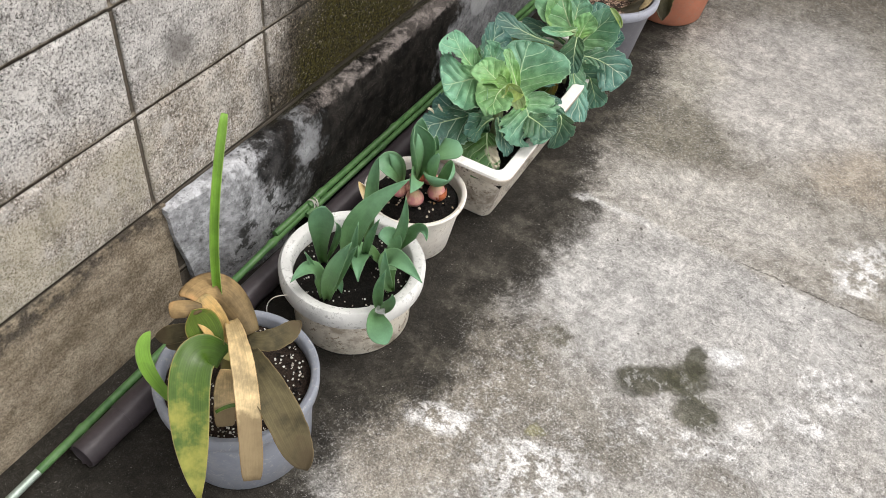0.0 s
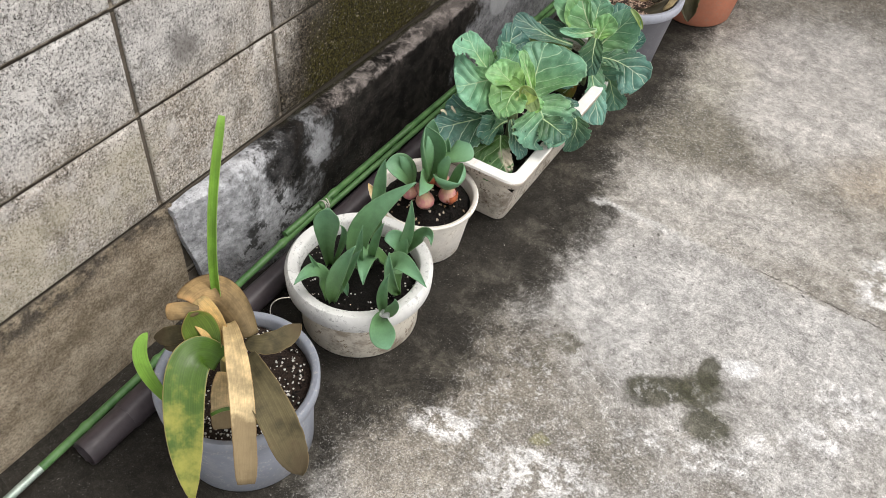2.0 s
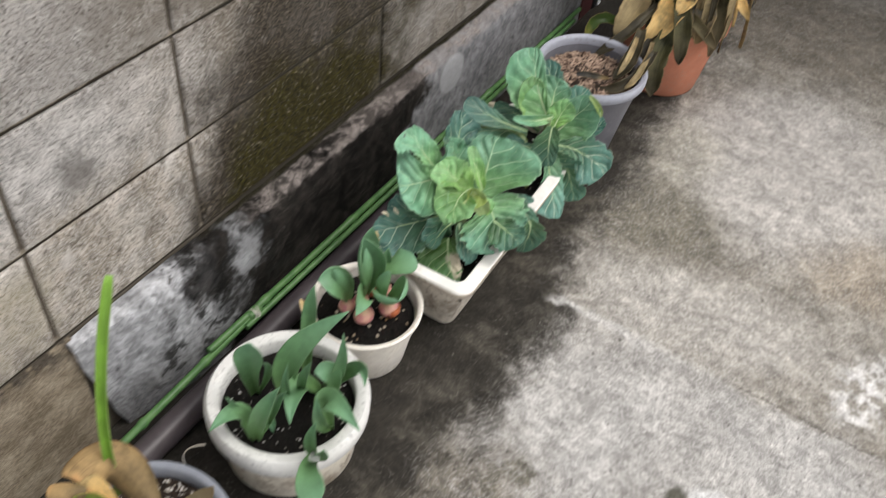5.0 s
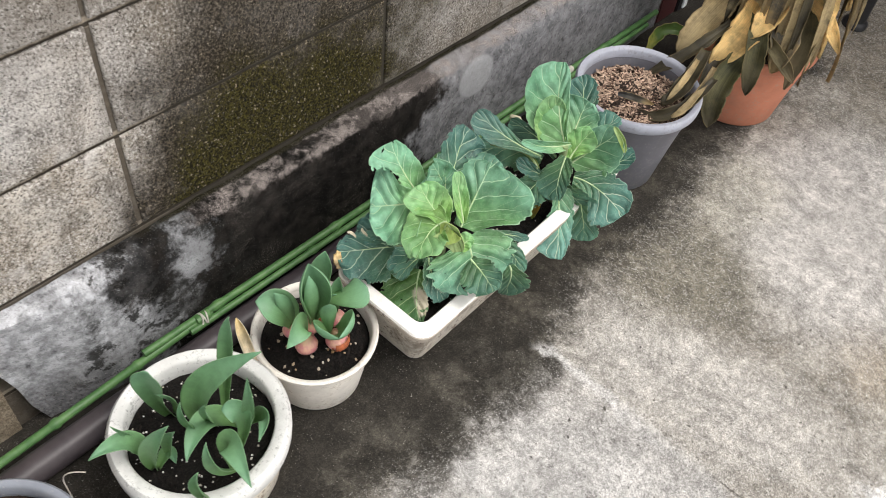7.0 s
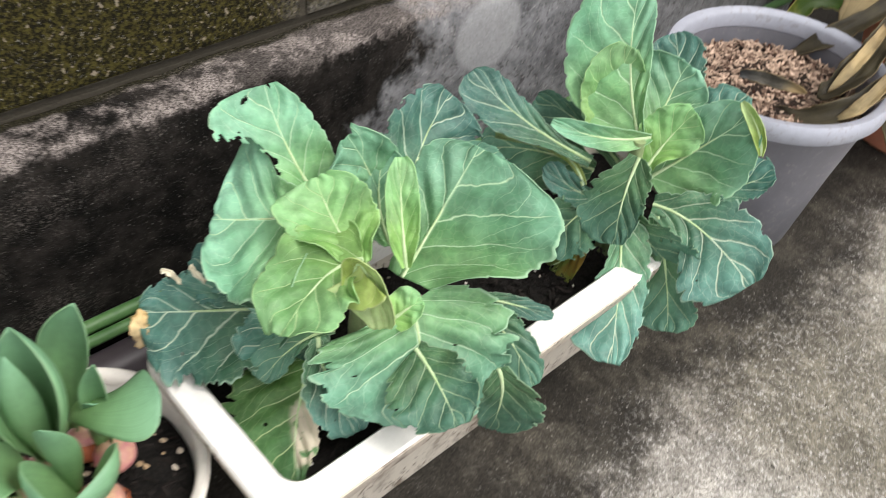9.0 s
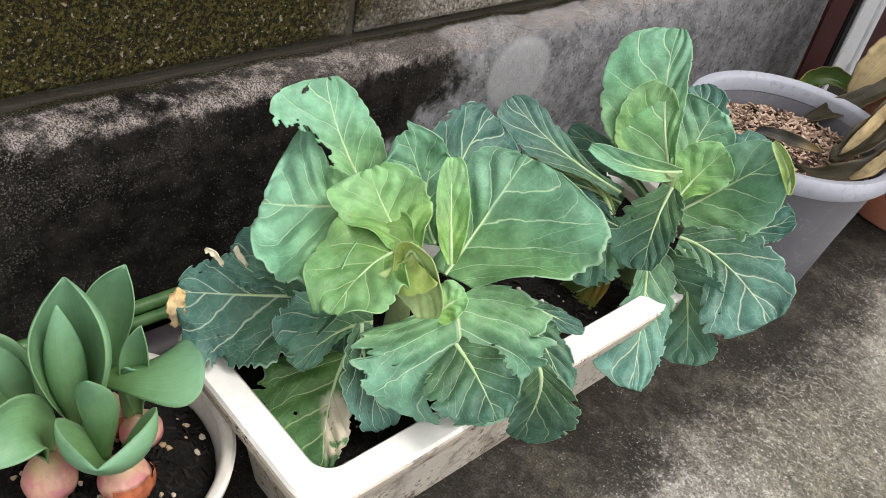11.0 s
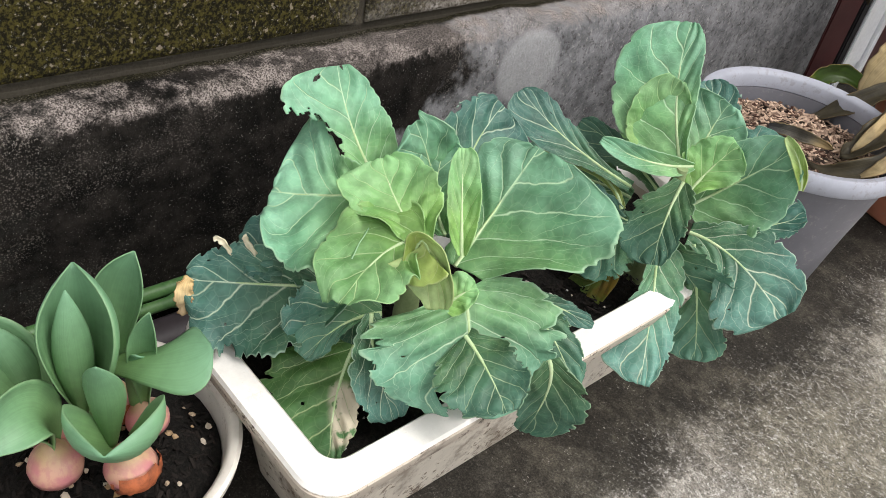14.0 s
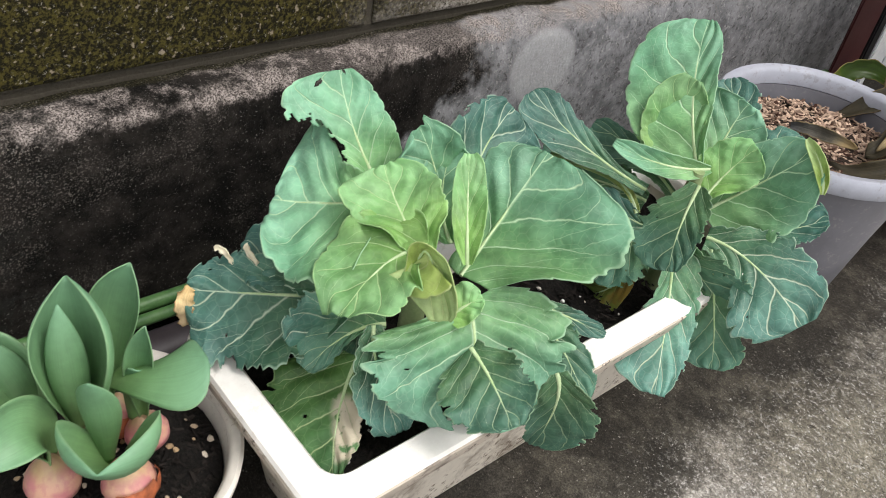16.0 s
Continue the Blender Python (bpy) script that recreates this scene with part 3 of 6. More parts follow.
M = {
    "block": concrete_block_material(),
    "mortar": mortar_material(),
    "cement": cement_coat_material(),
    "ground": ground_material(),
    "chalky_rim": plastic_material("chalky_rim", (0.68, 0.68, 0.66), (0.34, 0.34, 0.33), 0.75, 0.6),
    "white_plastic": plastic_material("white_plastic", (0.74, 0.69, 0.59), (0.27, 0.20, 0.13), 0.95),
    "cream_plastic": plastic_material("cream_plastic", (0.80, 0.76, 0.69), (0.30, 0.23, 0.16), 0.40),
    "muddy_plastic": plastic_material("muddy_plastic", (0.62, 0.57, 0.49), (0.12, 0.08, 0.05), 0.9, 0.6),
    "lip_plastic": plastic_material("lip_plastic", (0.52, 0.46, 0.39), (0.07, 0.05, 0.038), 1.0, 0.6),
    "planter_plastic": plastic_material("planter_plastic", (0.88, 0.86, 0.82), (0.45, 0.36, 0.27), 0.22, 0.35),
    "grey_plastic": plastic_material("grey_plastic", (0.255, 0.275, 0.32), (0.44, 0.43, 0.43), 0.65),
    # bark pot's rim and body: one plastic, the body tone with shade put in
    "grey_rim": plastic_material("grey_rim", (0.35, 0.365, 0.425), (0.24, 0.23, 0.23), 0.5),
    "shaded_grey_plastic": plastic_material("shaded_grey_plastic", (0.150, 0.150, 0.172), (0.27, 0.26, 0.25), 0.5),
    "terracotta": plastic_material("terracotta", (0.52, 0.20, 0.12), (0.40, 0.25, 0.18), 0.5, 0.7),
    "soil": soil_material("potting_soil", (0.004, 0.0036, 0.003), (0.022, 0.018, 0.015)),
    "brown_soil": soil_material("brown_soil", (0.02, 0.013, 0.010), (0.075, 0.05, 0.036)),
    "perlite": speck_material("perlite", (0.34, 0.30, 0.24), (0.75, 0.73, 0.70)),
    "gravel": speck_material("gravel", (0.30, 0.19, 0.09), (0.52, 0.46, 0.38)),
    "bark": speck_material("bark_chip", (0.045, 0.016, 0.010), (0.66, 0.49, 0.37)),
    "litter": speck_material("dark_bark", (0.004, 0.0035, 0.003), (0.018, 0.014, 0.012)),
    "plain": cabbage_material("cabbage_green", (0.120, 0.300, 0.152), (0.236, 0.468, 0.288), (0.60, 0.82, 0.54)),
    "holed": cabbage_material("cabbage_mid_green", (0.108, 0.265, 0.152), (0.205, 0.420, 0.268), (0.60, 0.80, 0.55)),
    "pale": cabbage_material("cabbage_heart", (0.165, 0.370, 0.122), (0.300, 0.545, 0.232), (0.52, 0.72, 0.36)),
    "blue": cabbage_material("cabbage_blue", (0.042, 0.130, 0.092), (0.100, 0.245, 0.182), (0.62, 0.76, 0.58), broad_veins=1.3),
    "dark": cabbage_material("cabbage_dark", (0.059, 0.155, 0.094), (0.113, 0.260, 0.160), (0.50, 0.64, 0.40)),
    "veined": cabbage_material("cabbage_veined", (0.061, 0.165, 0.116), (0.137, 0.310, 0.226), (0.72, 0.82, 0.62), broad_veins=1.3),
    "bleached": cabbage_material("cabbage_bleached", (0.052, 0.140, 0.046), (0.090, 0.215, 0.066), (0.46, 0.58, 0.30), 0.95),
    "yellow": cabbage_material("cabbage_yellow", (0.26, 0.40, 0.12), (0.40, 0.52, 0.21), (0.56, 0.62, 0.30)),
    "old": cabbage_material("cabbage_old", (0.10, 0.16, 0.03), (0.22, 0.25, 0.04), (0.42, 0.42, 0.12), 0.0, (0.24, 0.13, 0.02), 0.8),
    "rib": simple_material("cabbage_rib", (0.40, 0.55, 0.26), (0.56, 0.68, 0.42), 60.0, 0.45),
    "stem": simple_material("cabbage_stem", (0.20, 0.28, 0.12), (0.32, 0.38, 0.20), 40.0, 0.6),
    "tulip": strap_material("tulip_leaf", (0.180, 0.330, 0.110), (0.170, 0.345, 0.205), (0.24, 0.39, 0.20), 0.05, None, 0.34),
    "bulb": bulb_material(),
    "husk": simple_material("bulb_husk", (0.09, 0.028, 0.016), (0.46, 0.13, 0.05), 60.0, 0.6),
    "clivia": strap_material("clivia_green", (0.060, 0.125, 0.016), (0.085, 0.150, 0.022), (0.46, 0.36, 0.14), 0.16, (0.36, 0.34, 0.07), 0.26, 0.60),
    "lime": strap_material("clivia_lime", (0.17, 0.33, 0.04), (0.20, 0.38, 0.05), (0.36, 0.48, 0.15), 0.2, None, 0.4),
    "inner": strap_material("clivia_inner", (0.085, 0.150, 0.020), (0.130, 0.190, 0.030), (0.40, 0.26, 0.08), 0.25, (0.42, 0.24, 0.07), 0.35, 0.85),
    "tan": strap_material("dry_tan", (0.60, 0.44, 0.21), (0.70, 0.56, 0.33), (0.34, 0.20, 0.08), 0.14, (0.20, 0.145, 0.075), 0.6, 0.64, 0.45, 0.10),
    "petal": strap_material("dry_petal", (0.72, 0.66, 0.56), (0.62, 0.46, 0.20), (0.75, 0.70, 0.62), 0.2, None, 0.5),
    "hood": strap_material("dry_hood", (0.135, 0.098, 0.046), (0.42, 0.28, 0.125), (0.24, 0.11, 0.035), 0.14, (0.55, 0.30, 0.12), 0.6, 0.85),
    "brown": strap_material("dry_brown", (0.085, 0.072, 0.034), (0.135, 0.110, 0.056), (0.26, 0.19, 0.09), 0.15, (0.09, 0.065, 0.035), 0.75),
    "gold": strap_material("dry_gold", (0.58, 0.38, 0.13), (0.74, 0.52, 0.22), (0.34, 0.20, 0.07), 0.14, (0.10, 0.085, 0.05), 0.65, 0.85),
    "straw": strap_material("dry_straw", (0.27, 0.20, 0.10), (0.46, 0.36, 0.19), (0.16, 0.10, 0.04), 0.2, (0.07, 0.06, 0.04), 0.6, 0.75),
    "char": strap_material("dry_dark", (0.060, 0.050, 0.026), (0.040, 0.033, 0.018), (0.17, 0.12, 0.05), 0.3, (0.30, 0.24, 0.13), 0.5, 1.02),
    "ash": strap_material("withered_grey", (0.05, 0.052, 0.055), (0.15, 0.13, 0.09), (0.30, 0.22, 0.10), 0.35, (0.30, 0.21, 0.09), 0.6),
    "olive": strap_material("withered_olive", (0.050, 0.055, 0.020), (0.085, 0.072, 0.030), (0.20, 0.15, 0.06), 0.35, (0.06, 0.05, 0.03), 0.6),
    "pipe": simple_material("drain_pipe", (0.045, 0.037, 0.041), (0.070, 0.058, 0.063), 14.0, 0.42, 0.05),
    "pole": simple_material("green_pole", (0.050, 0.130, 0.040), (0.105, 0.215, 0.075), 30.0, 0.45, 0.1),
    "pole_end": simple_material("bare_steel", (0.24, 0.31, 0.26), (0.40, 0.47, 0.42), 40.0, 0.4, 0.2, 0.4),
    "tie": simple_material("wire_tie", (0.45, 0.45, 0.40), (0.60, 0.58, 0.50), 60.0, 0.5),
    "cream": simple_material("cut_stalk", (0.62, 0.56, 0.40), (0.74, 0.68, 0.52), 60.0, 0.6),
    "maroon": simple_material("maroon_paint", (0.060, 0.018, 0.020), (0.085, 0.028, 0.028), 20.0, 0.4),
    "black": simple_material("black_rubber", (0.010, 0.010, 0.012), (0.020, 0.020, 0.022), 20.0, 0.5),
    "frame": simple_material("pale_aluminium", (0.80, 0.83, 0.86), (0.86, 0.88, 0.90), 12.0, 0.35),
    "house": simple_material("house_plaster", (0.20, 0.19, 0.18), (0.27, 0.26, 0.25), 6.0, 0.9),
}


# ---- building helpers ----
def part(name, bm, material, parent=None, label="", smooth=True):
    """One mesh object from a bmesh, under a thing or a part."""
    me = bpy.data.meshes.new(name)
    bmesh.ops.recalc_face_normals(bm, faces=bm.faces)
    bm.to_mesh(me)
    bm.free()
    me.materials.append(material)
    if smooth:
        me.shade_smooth()
        me.set_sharp_from_angle(angle=radians(48))
    ob = new(name, me)
    ob.parent = parent
    if label:
        ob["label"] = label
    return ob


def thing(name, at, label, category, group="", kind=""):
    ob = new(name)
    ob.location = at
    ob.empty_display_size = 0.02
    return tagged(ob, label, category, group, kind)


def lathe(profile, steps=64):
    """A turned solid from (radius, height) pairs."""
    bm = bmesh.new()
    rings = []
    for r, z in profile:
        if r < 1e-5:
            rings.append([bm.verts.new((0, 0, z))])
        else:
            rings.append([bm.verts.new((r * math.cos(a), r * math.sin(a), z)) for a in (2 * math.pi * k / steps for k in range(steps))])
    for a, b in zip(rings, rings[1:]):
        for k in range(steps):
            j = (k + 1) % steps
            if len(a) == 1 and len(b) > 1:
                bm.faces.new((a[0], b[j], b[k]))
            elif len(b) == 1 and len(a) > 1:
                bm.faces.new((a[k], a[j], b[0]))
            elif len(a) > 1:
                bm.faces.new((a[k], a[j], b[j], b[k]))
    return bm


def curve3(a, m, b, t):
    """A point on the parabola that runs from a through m to b."""
    a, m, b = Vector(a), Vector(m), Vector(b)
    c = 2 * m - (a + b) / 2
    return a * (1 - t) ** 2 + c * 2 * t * (1 - t) + b * t * t


def tube(points, radii, steps=8, caps=True):
    bm = bmesh.new()
    pts = [Vector(p) for p in points]
    rings = []
    up = Vector((0.31, 0.17, 0.93))
    for k, p in enumerate(pts):
        t = (pts[min(k + 1, len(pts) - 1)] - pts[max(k - 1, 0)]).normalized()
        s = t.cross(up).normalized()
        w = s.cross(t)
        r = radii[k] if isinstance(radii, (list, tuple)) else radii
        rings.append([bm.verts.new(p + r * (math.cos(q) * s + math.sin(q) * w)) for q in (2 * math.pi * j / steps for j in range(steps))])
    for a, b in zip(rings, rings[1:]):
        for j in range(steps):
            bm.faces.new((a[j], a[(j + 1) % steps], b[(j + 1) % steps], b[j]))
    if caps:
        bm.faces.new(rings[0]), bm.faces.new(rings[-1])
    return bm


def box(x0, x1, y0, y1, z0, z1, bevel=0.0):
    bm = bmesh.new()
    bmesh.ops.create_cube(bm, size=1)
    for v in bm.verts:
        v.co = Vector(((x0 + x1) / 2 + v.co.x * (x1 - x0), (y0 + y1) / 2 + v.co.y * (y1 - y0), (z0 + z1) / 2 + v.co.z * (z1 - z0)))
    if bevel:
        bmesh.ops.bevel(bm, geom=bm.edges[:], offset=bevel, segments=2, affect="EDGES")
    return bm


SHAPES = {
    "cabbage": ((0.0, 0.26), (0.10, 0.46), (0.20, 0.70), (0.34, 0.91), (0.50, 1.0), (0.66, 1.0), (0.80, 0.92), (0.92, 0.70), (1.0, 0.34)),
    "tulip": ((0.0, 0.34), (0.15, 0.62), (0.32, 0.90), (0.50, 1.0), (0.68, 0.88), (0.84, 0.55), (0.95, 0.20), (1.0, 0.02)),
    "spoon": ((0.0, 0.34), (0.25, 0.46), (0.50, 0.70), (0.70, 0.97), (0.82, 1.0), (0.93, 0.72), (1.0, 0.12)),
    "strap": ((0.0, 0.62), (0.15, 0.80), (0.35, 0.97), (0.60, 1.0), (0.80, 0.86), (0.93, 0.50), (1.0, 0.08)),
    "torn": ((0.0, 0.55), (0.15, 0.78), (0.35, 0.95), (0.60, 1.0), (0.85, 0.95), (0.97, 0.85), (1.0, 0.70)),
    "goblet": ((0.0, 0.30), (0.15, 0.52), (0.32, 0.82), (0.50, 0.98), (0.66, 1.0), (0.80, 0.84), (0.91, 0.50), (0.97, 0.20), (1.0, 0.03)),
    "blade": ((0.0, 0.9), (0.3, 1.0), (0.7, 1.0), (0.95, 0.95), (1.0, 0.7)),
}


def width_at(shape, v):
    """The half width at v, on a smooth curve through the shape's rows."""
    rows = SHAPES[shape]
    k = next((n for n in range(len(rows) - 1) if v <= rows[n + 1][0]), len(rows) - 2)
    slope = [(rows[min(n + 1, len(rows) - 1)][1] - rows[max(n - 1, 0)][1]) / (rows[min(n + 1, len(rows) - 1)][0] - rows[max(n - 1, 0)][0]) for n in (k, k + 1)]
    (a, wa), (b, wb) = rows[k], rows[k + 1]
    h = b - a
    t = (v - a) / h
    return max(0.01, (2 * t**3 - 3 * t**2 + 1) * wa + (t**3 - 2 * t**2 + t) * h * slope[0] + (3 * t**2 - 2 * t**3) * wb + (t**3 - t**2) * h * slope[1])


def leaf(parent, name, base, bend, tip, width, face, material, shape="cabbage", cup=0.15, ruffle=0.0, ragged=0.0, bites=(), quilt=0.0, nv=22, nu=14, label="", thick=0.0009, seed=0, holes=(), sides=None, curl=0.0):
    """A leaf blade on a bent spine: its face turned to `face`, cupped across, ruffled at the edge, with ragged rims and bites eaten out."""
    origin = parent.matrix_basis.translation if parent else Vector()
    bm = bmesh.new()
    lay = bm.loops.layers.uv.new("uv")
    grid, coords = [], {}
    off = Vector((seed * 3.1, seed * 1.7, seed * 0.9))
    for i in range(nv + 1):
        v = i / nv
        p = curve3(base, bend, tip, v)
        t = (curve3(base, bend, tip, min(v + 0.02, 1)) - curve3(base, bend, tip, max(v - 0.02, 0))).normalized()
        s = t.cross(Vector(face)).normalized()
        n = s.cross(t)
        half = (0.5 * width * width_at(shape, v),) * 2
        if sides:
            half = [w * width_at(shape, v ** (math.log(0.58) / math.log(peak))) for w, peak in sides]
        row = []
        for j in range(nu + 1):
            u = 2 * j / nu - 1
            q = off + Vector((v * 3.2, u * 1.1, 0))
            rag = 1 + ragged * (noise.noise(q * 3.0) + 0.6 * noise.noise(q * 8.0)) * abs(u) ** 3
            cut = noise.noise(off + Vector((v * 7.0, 4.0 if u > 0 else -4.0, 0))) * 2
            rag -= ragged * 1.6 * max(0, 0.22 - abs(cut)) / 0.22 * abs(u) ** 4
            for bv, bu, br in bites:
                d = math.hypot((v - bv) * 1.6, u - bu)
                if d < br:
                    rag *= 1 - 0.6 * min(1, (1 - d / br) * 3) * abs(u) ** 1.5
            w = u * half[u > 0] * rag
            lift = cup * width * (abs(u) ** 1.7) * math.sin(math.pi * min(1, v * 0.9 + 0.1)) ** 0.5
            lift += ruffle * width * abs(u) ** 2 * math.sin(v * 15 + (3 if u > 0 else 0) + seed * 2.3)
            run = v - 0.40 * abs(u) ** 0.85
            lift += quilt * width * math.cos(6.283 * (run * 4.4 + (0.45 if u > 0 else 0.0))) * math.sin(math.pi * min(1.0, abs(u) * 1.1)) * min(1, v * 3)
            lift += ruffle * 0.8 * width * noise.noise(q * 2.2) * (0.25 + abs(u))
            if curl:
                # rolled about its spine: the blade follows an arc, tighter towards the base
                turn = curl * (1.15 - 0.45 * v)
                r = half[0] / abs(turn)
                w, lift = r * math.sin(u * abs(turn)), math.copysign(r * (1 - math.cos(u * turn)), curl)
            vert = bm.verts.new(p + s * w + n * lift - origin)
            coords[vert] = ((u + 1) / 2, v)
            row.append(vert)
        grid.append(row)
    for a, b in zip(grid, grid[1:]):
        for j in range(nu):
            cu, cv = coords[a[j]]
            if any(math.hypot((cv - hv) * 1.3, cu - hu) < hr * (1 + 0.45 * noise.noise(Vector((cv * 22, cu * 22, seed))) + 0.2 * noise.noise(Vector((cv * 60, cu * 60, seed)))) for hv, hu, hr in holes):
                continue
            f = bm.faces.new((a[j], a[j + 1], b[j + 1], b[j]))
            for loop in f.loops:
                loop[lay].uv = coords[loop.vert]
    ob = part(name, bm, material, parent, label)
    skin = ob.modifiers.new("thickness", "SOLIDIFY")
    skin.thickness, skin.offset = thick, 0
    return ob


def scatter(count, radius, size, seed, kind="bit", flat=0.6, oblong=None, keep=None):
    """Many small bits over a disc or an oblong at height 0, in one mesh."""
    rng = random.Random(seed)
    verts, faces = [], []
    for _ in range(count):
        if oblong:
            x, y = rng.uniform(-oblong[0], oblong[0]), rng.uniform(-oblong[1], oblong[1])
        else:
            r, a = radius * math.sqrt(rng.random()), rng.random() * 2 * math.pi
            x, y = r * math.cos(a), r * math.sin(a)
        s = size * rng.uniform(0.45, 1.25)
        turn = Euler((rng.uniform(-0.6, 0.6), rng.uniform(-0.6, 0.6), rng.uniform(0, 6.3))).to_matrix()
        if kind == "chip":
            shape = [(-1.6, -0.5, -0.14), (1.6, -0.4, -0.14), (1.5, 0.5, -0.1), (-1.5, 0.45, -0.14), (-1.5, -0.4, 0.14), (1.4, -0.4, 0.16), (1.4, 0.4, 0.12), (-1.6, 0.4, 0.14)]
            quads = [(0, 3, 2, 1), (4, 5, 6, 7), (0, 1, 5, 4), (1, 2, 6, 5), (2, 3, 7, 6), (3, 0, 4, 7)]
        else:
            g = 0.85
            shape = [(-0.53, g, 0), (0.53, g, 0), (-0.53, -g, 0), (0.53, -g, 0), (0, -0.53, g * flat), (0, 0.53, g * flat), (0, -0.53, -g * flat), (0, 0.53, -g * flat), (g, 0, -0.53 * flat), (g, 0, 0.53 * flat), (-g, 0, -0.53 * flat), (-g, 0, 0.53 * flat)]
            quads = [(0, 11, 5), (0, 5, 1), (0, 1, 7), (0, 7, 10), (0, 10, 11), (1, 5, 9), (5, 11, 4), (11, 10, 2), (10, 7, 6), (7, 1, 8), (3, 9, 4), (3, 4, 2), (3, 2, 6), (3, 6, 8), (3, 8, 9), (4, 9, 5), (2, 4, 11), (6, 2, 10), (8, 6, 7), (9, 8, 1)]
        k = len(verts)
        for c in shape:
            c = Vector([v * rng.uniform(0.7, 1.2) for v in c]) * s
            verts.append(tuple(turn @ c + Vector((x, y, rng.uniform(0.0, 0.35) * size))))
        faces += [tuple(k + j for j in q) for q in quads]
    me = bpy.data.meshes.new(kind)
    me.from_pydata(verts, [], faces)
    bm = bmesh.new()
    bm.from_mesh(me)
    bpy.data.meshes.remove(me)
    return bm


def mound(radius, height, seed, steps=40, rings=12, rough=0.006):
    """Loose soil: an uneven disc that rises a little to its middle, at height 0."""
    bm = bmesh.new()
    rows = [[bm.verts.new((0, 0, height))]]
    for i in range(1, rings + 1):
        r = radius * i / rings
        rows.append([bm.verts.new((r * math.cos(a), r * math.sin(a), height * (1 - (i / rings) ** 2) + rough * noise.noise(Vector((r * math.cos(a) * 45, r * math.sin(a) * 45, seed))))) for a in (2 * math.pi * k / steps for k in range(steps))])
    for k in range(steps):
        bm.faces.new((rows[0][0], rows[1][k], rows[1][(k + 1) % steps]))
    for a, b in zip(rows[1:], rows[2:]):
        for k in range(steps):
            j = (k + 1) % steps
            bm.faces.new((a[k], b[k], b[j], a[j]))
    return bm


# ---- ground ----
def ground_sheet():
    bm = bmesh.new()
    marks = [-120, -30, -8, -3, -1.5] + [-1 + 0.1 * k for k in range(41)] + [3.6, 5, 9, 30, 120]
    rows = [[bm.verts.new((x, y, 0.0015 * noise.noise(Vector((x * 2.1, y * 2.1, 4))) - (0.0015 if abs(x) < 9 else 0))) for x in marks] for y in marks]
    for a, b in zip(rows, rows[1:]):
        for j in range(len(marks) - 1):
            bm.faces.new((a[j], a[j + 1], b[j + 1], b[j]))
    return tagged(part("ground", bm, M["ground"]), "weathered grey concrete yard with damp dark stains", "ground", kind="structure")


ground_sheet()

# ---- wall: a core of mortar, its face blocks come last ----
JOINTS = [-1.32, -0.88, -0.44, 0.0, 0.324, 0.876, 1.39, 1.90]
COURSES = [0.300, 0.503, 0.703, 0.903, 1.103, 1.303]
wall = tagged(part("wall_west", box(-0.10, -0.007, -1.32, 1.90, 0.0, 1.303), M["mortar"], smooth=False), "mossy old concrete block wall with mortar joints", "wall", kind="structure")


def cement_coat():
    """The coat over the foot of the wall, with a rounded top ledge and a broken near end."""
    profile = [(-0.004, 0.293), (0.006, 0.293), (0.018, 0.292), (0.030, 0.290), (0.039, 0.282), (0.044, 0.264), (0.045, 0.22), (0.045, 0.17), (0.045, 0.12), (0.045, 0.06), (0.045, -0.003)]
    bm = bmesh.new()
    rows = []
    count = 170
    for i in range(count + 1):
        k = i / count
        row = []
        for x, z in profile:
            y0 = 0.005 + 0.06 * (0.3 - min(z, 0.3)) / 0.3 + 0.012 * noise.noise(Vector((0, 3, z * 25)))
            y = y0 + (1.895 - y0) * k
            a = Vector((0.4, y * 9, z * 9))
            out = 0.004 * noise.noise(a) + 0.0025 * noise.noise(a * 4.3)
            thin = 0.012 + (1 - 0.012 / 0.047) * min(1, k * 12) * 0.047 if x > 0.02 else x
            row.append(bm.verts.new((min(x, thin) + (out if x > 0 else 0), y, z + (0.005 * noise.noise(a * 2.2) if z > 0.2 else 0))))
        rows.append(row)
    for a, b in zip(rows, rows[1:]):
        for j in range(len(profile) - 1):
            bm.faces.new((a[j], b[j], b[j + 1], a[j + 1]))
    back = [bm.verts.new((-0.004, v.co.y, v.co.z)) for v in rows[0]]
    for j in range(len(profile) - 1):
        if j:
            bm.faces.new((rows[0][j], rows[0][j + 1], back[j + 1], back[j]))
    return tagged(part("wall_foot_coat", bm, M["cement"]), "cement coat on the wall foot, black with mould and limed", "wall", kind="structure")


cement_coat()

# ---- the end of the yard: post, door frame and house wall ----
house = tagged(part("wall_north", box(-0.10, 2.1, 2.75, 2.9, 0.0, 2.6), M["house"], smooth=False), "plain grey plastered house wall", "wall", kind="structure")
post = tagged(part("door_post", box(-0.03, 0.045, 1.903, 1.998, 0.0, 2.0, 0.003), M["maroon"]), "dark maroon painted post at the end of the wall", "post", kind="structure")
tagged(part("rubber_seal", box(-0.02, 0.050, 2.000, 2.026, 0.0, 2.0, 0.003), M["black"]), "black rubber strip beside the post", "seal", kind="structure")
door = tagged(part("door_1", box(-0.03, 0.042, 2.028, 2.16, 0.0, 2.0, 0.004), M["frame"]), "pale aluminium door leaf standing ajar", "door", kind="structure")
part("stile", box(0.042, 0.052, 2.031, 2.053, 0.0, 2.0, 0.002), M["frame"], door)
part("stile", box(0.042, 0.052, 2.115, 2.137, 0.0, 2.0, 0.002), M["frame"], door)
part("pane", box(0.042, 0.046, 2.055, 2.113, 0.05, 1.95), M["frame"], door)
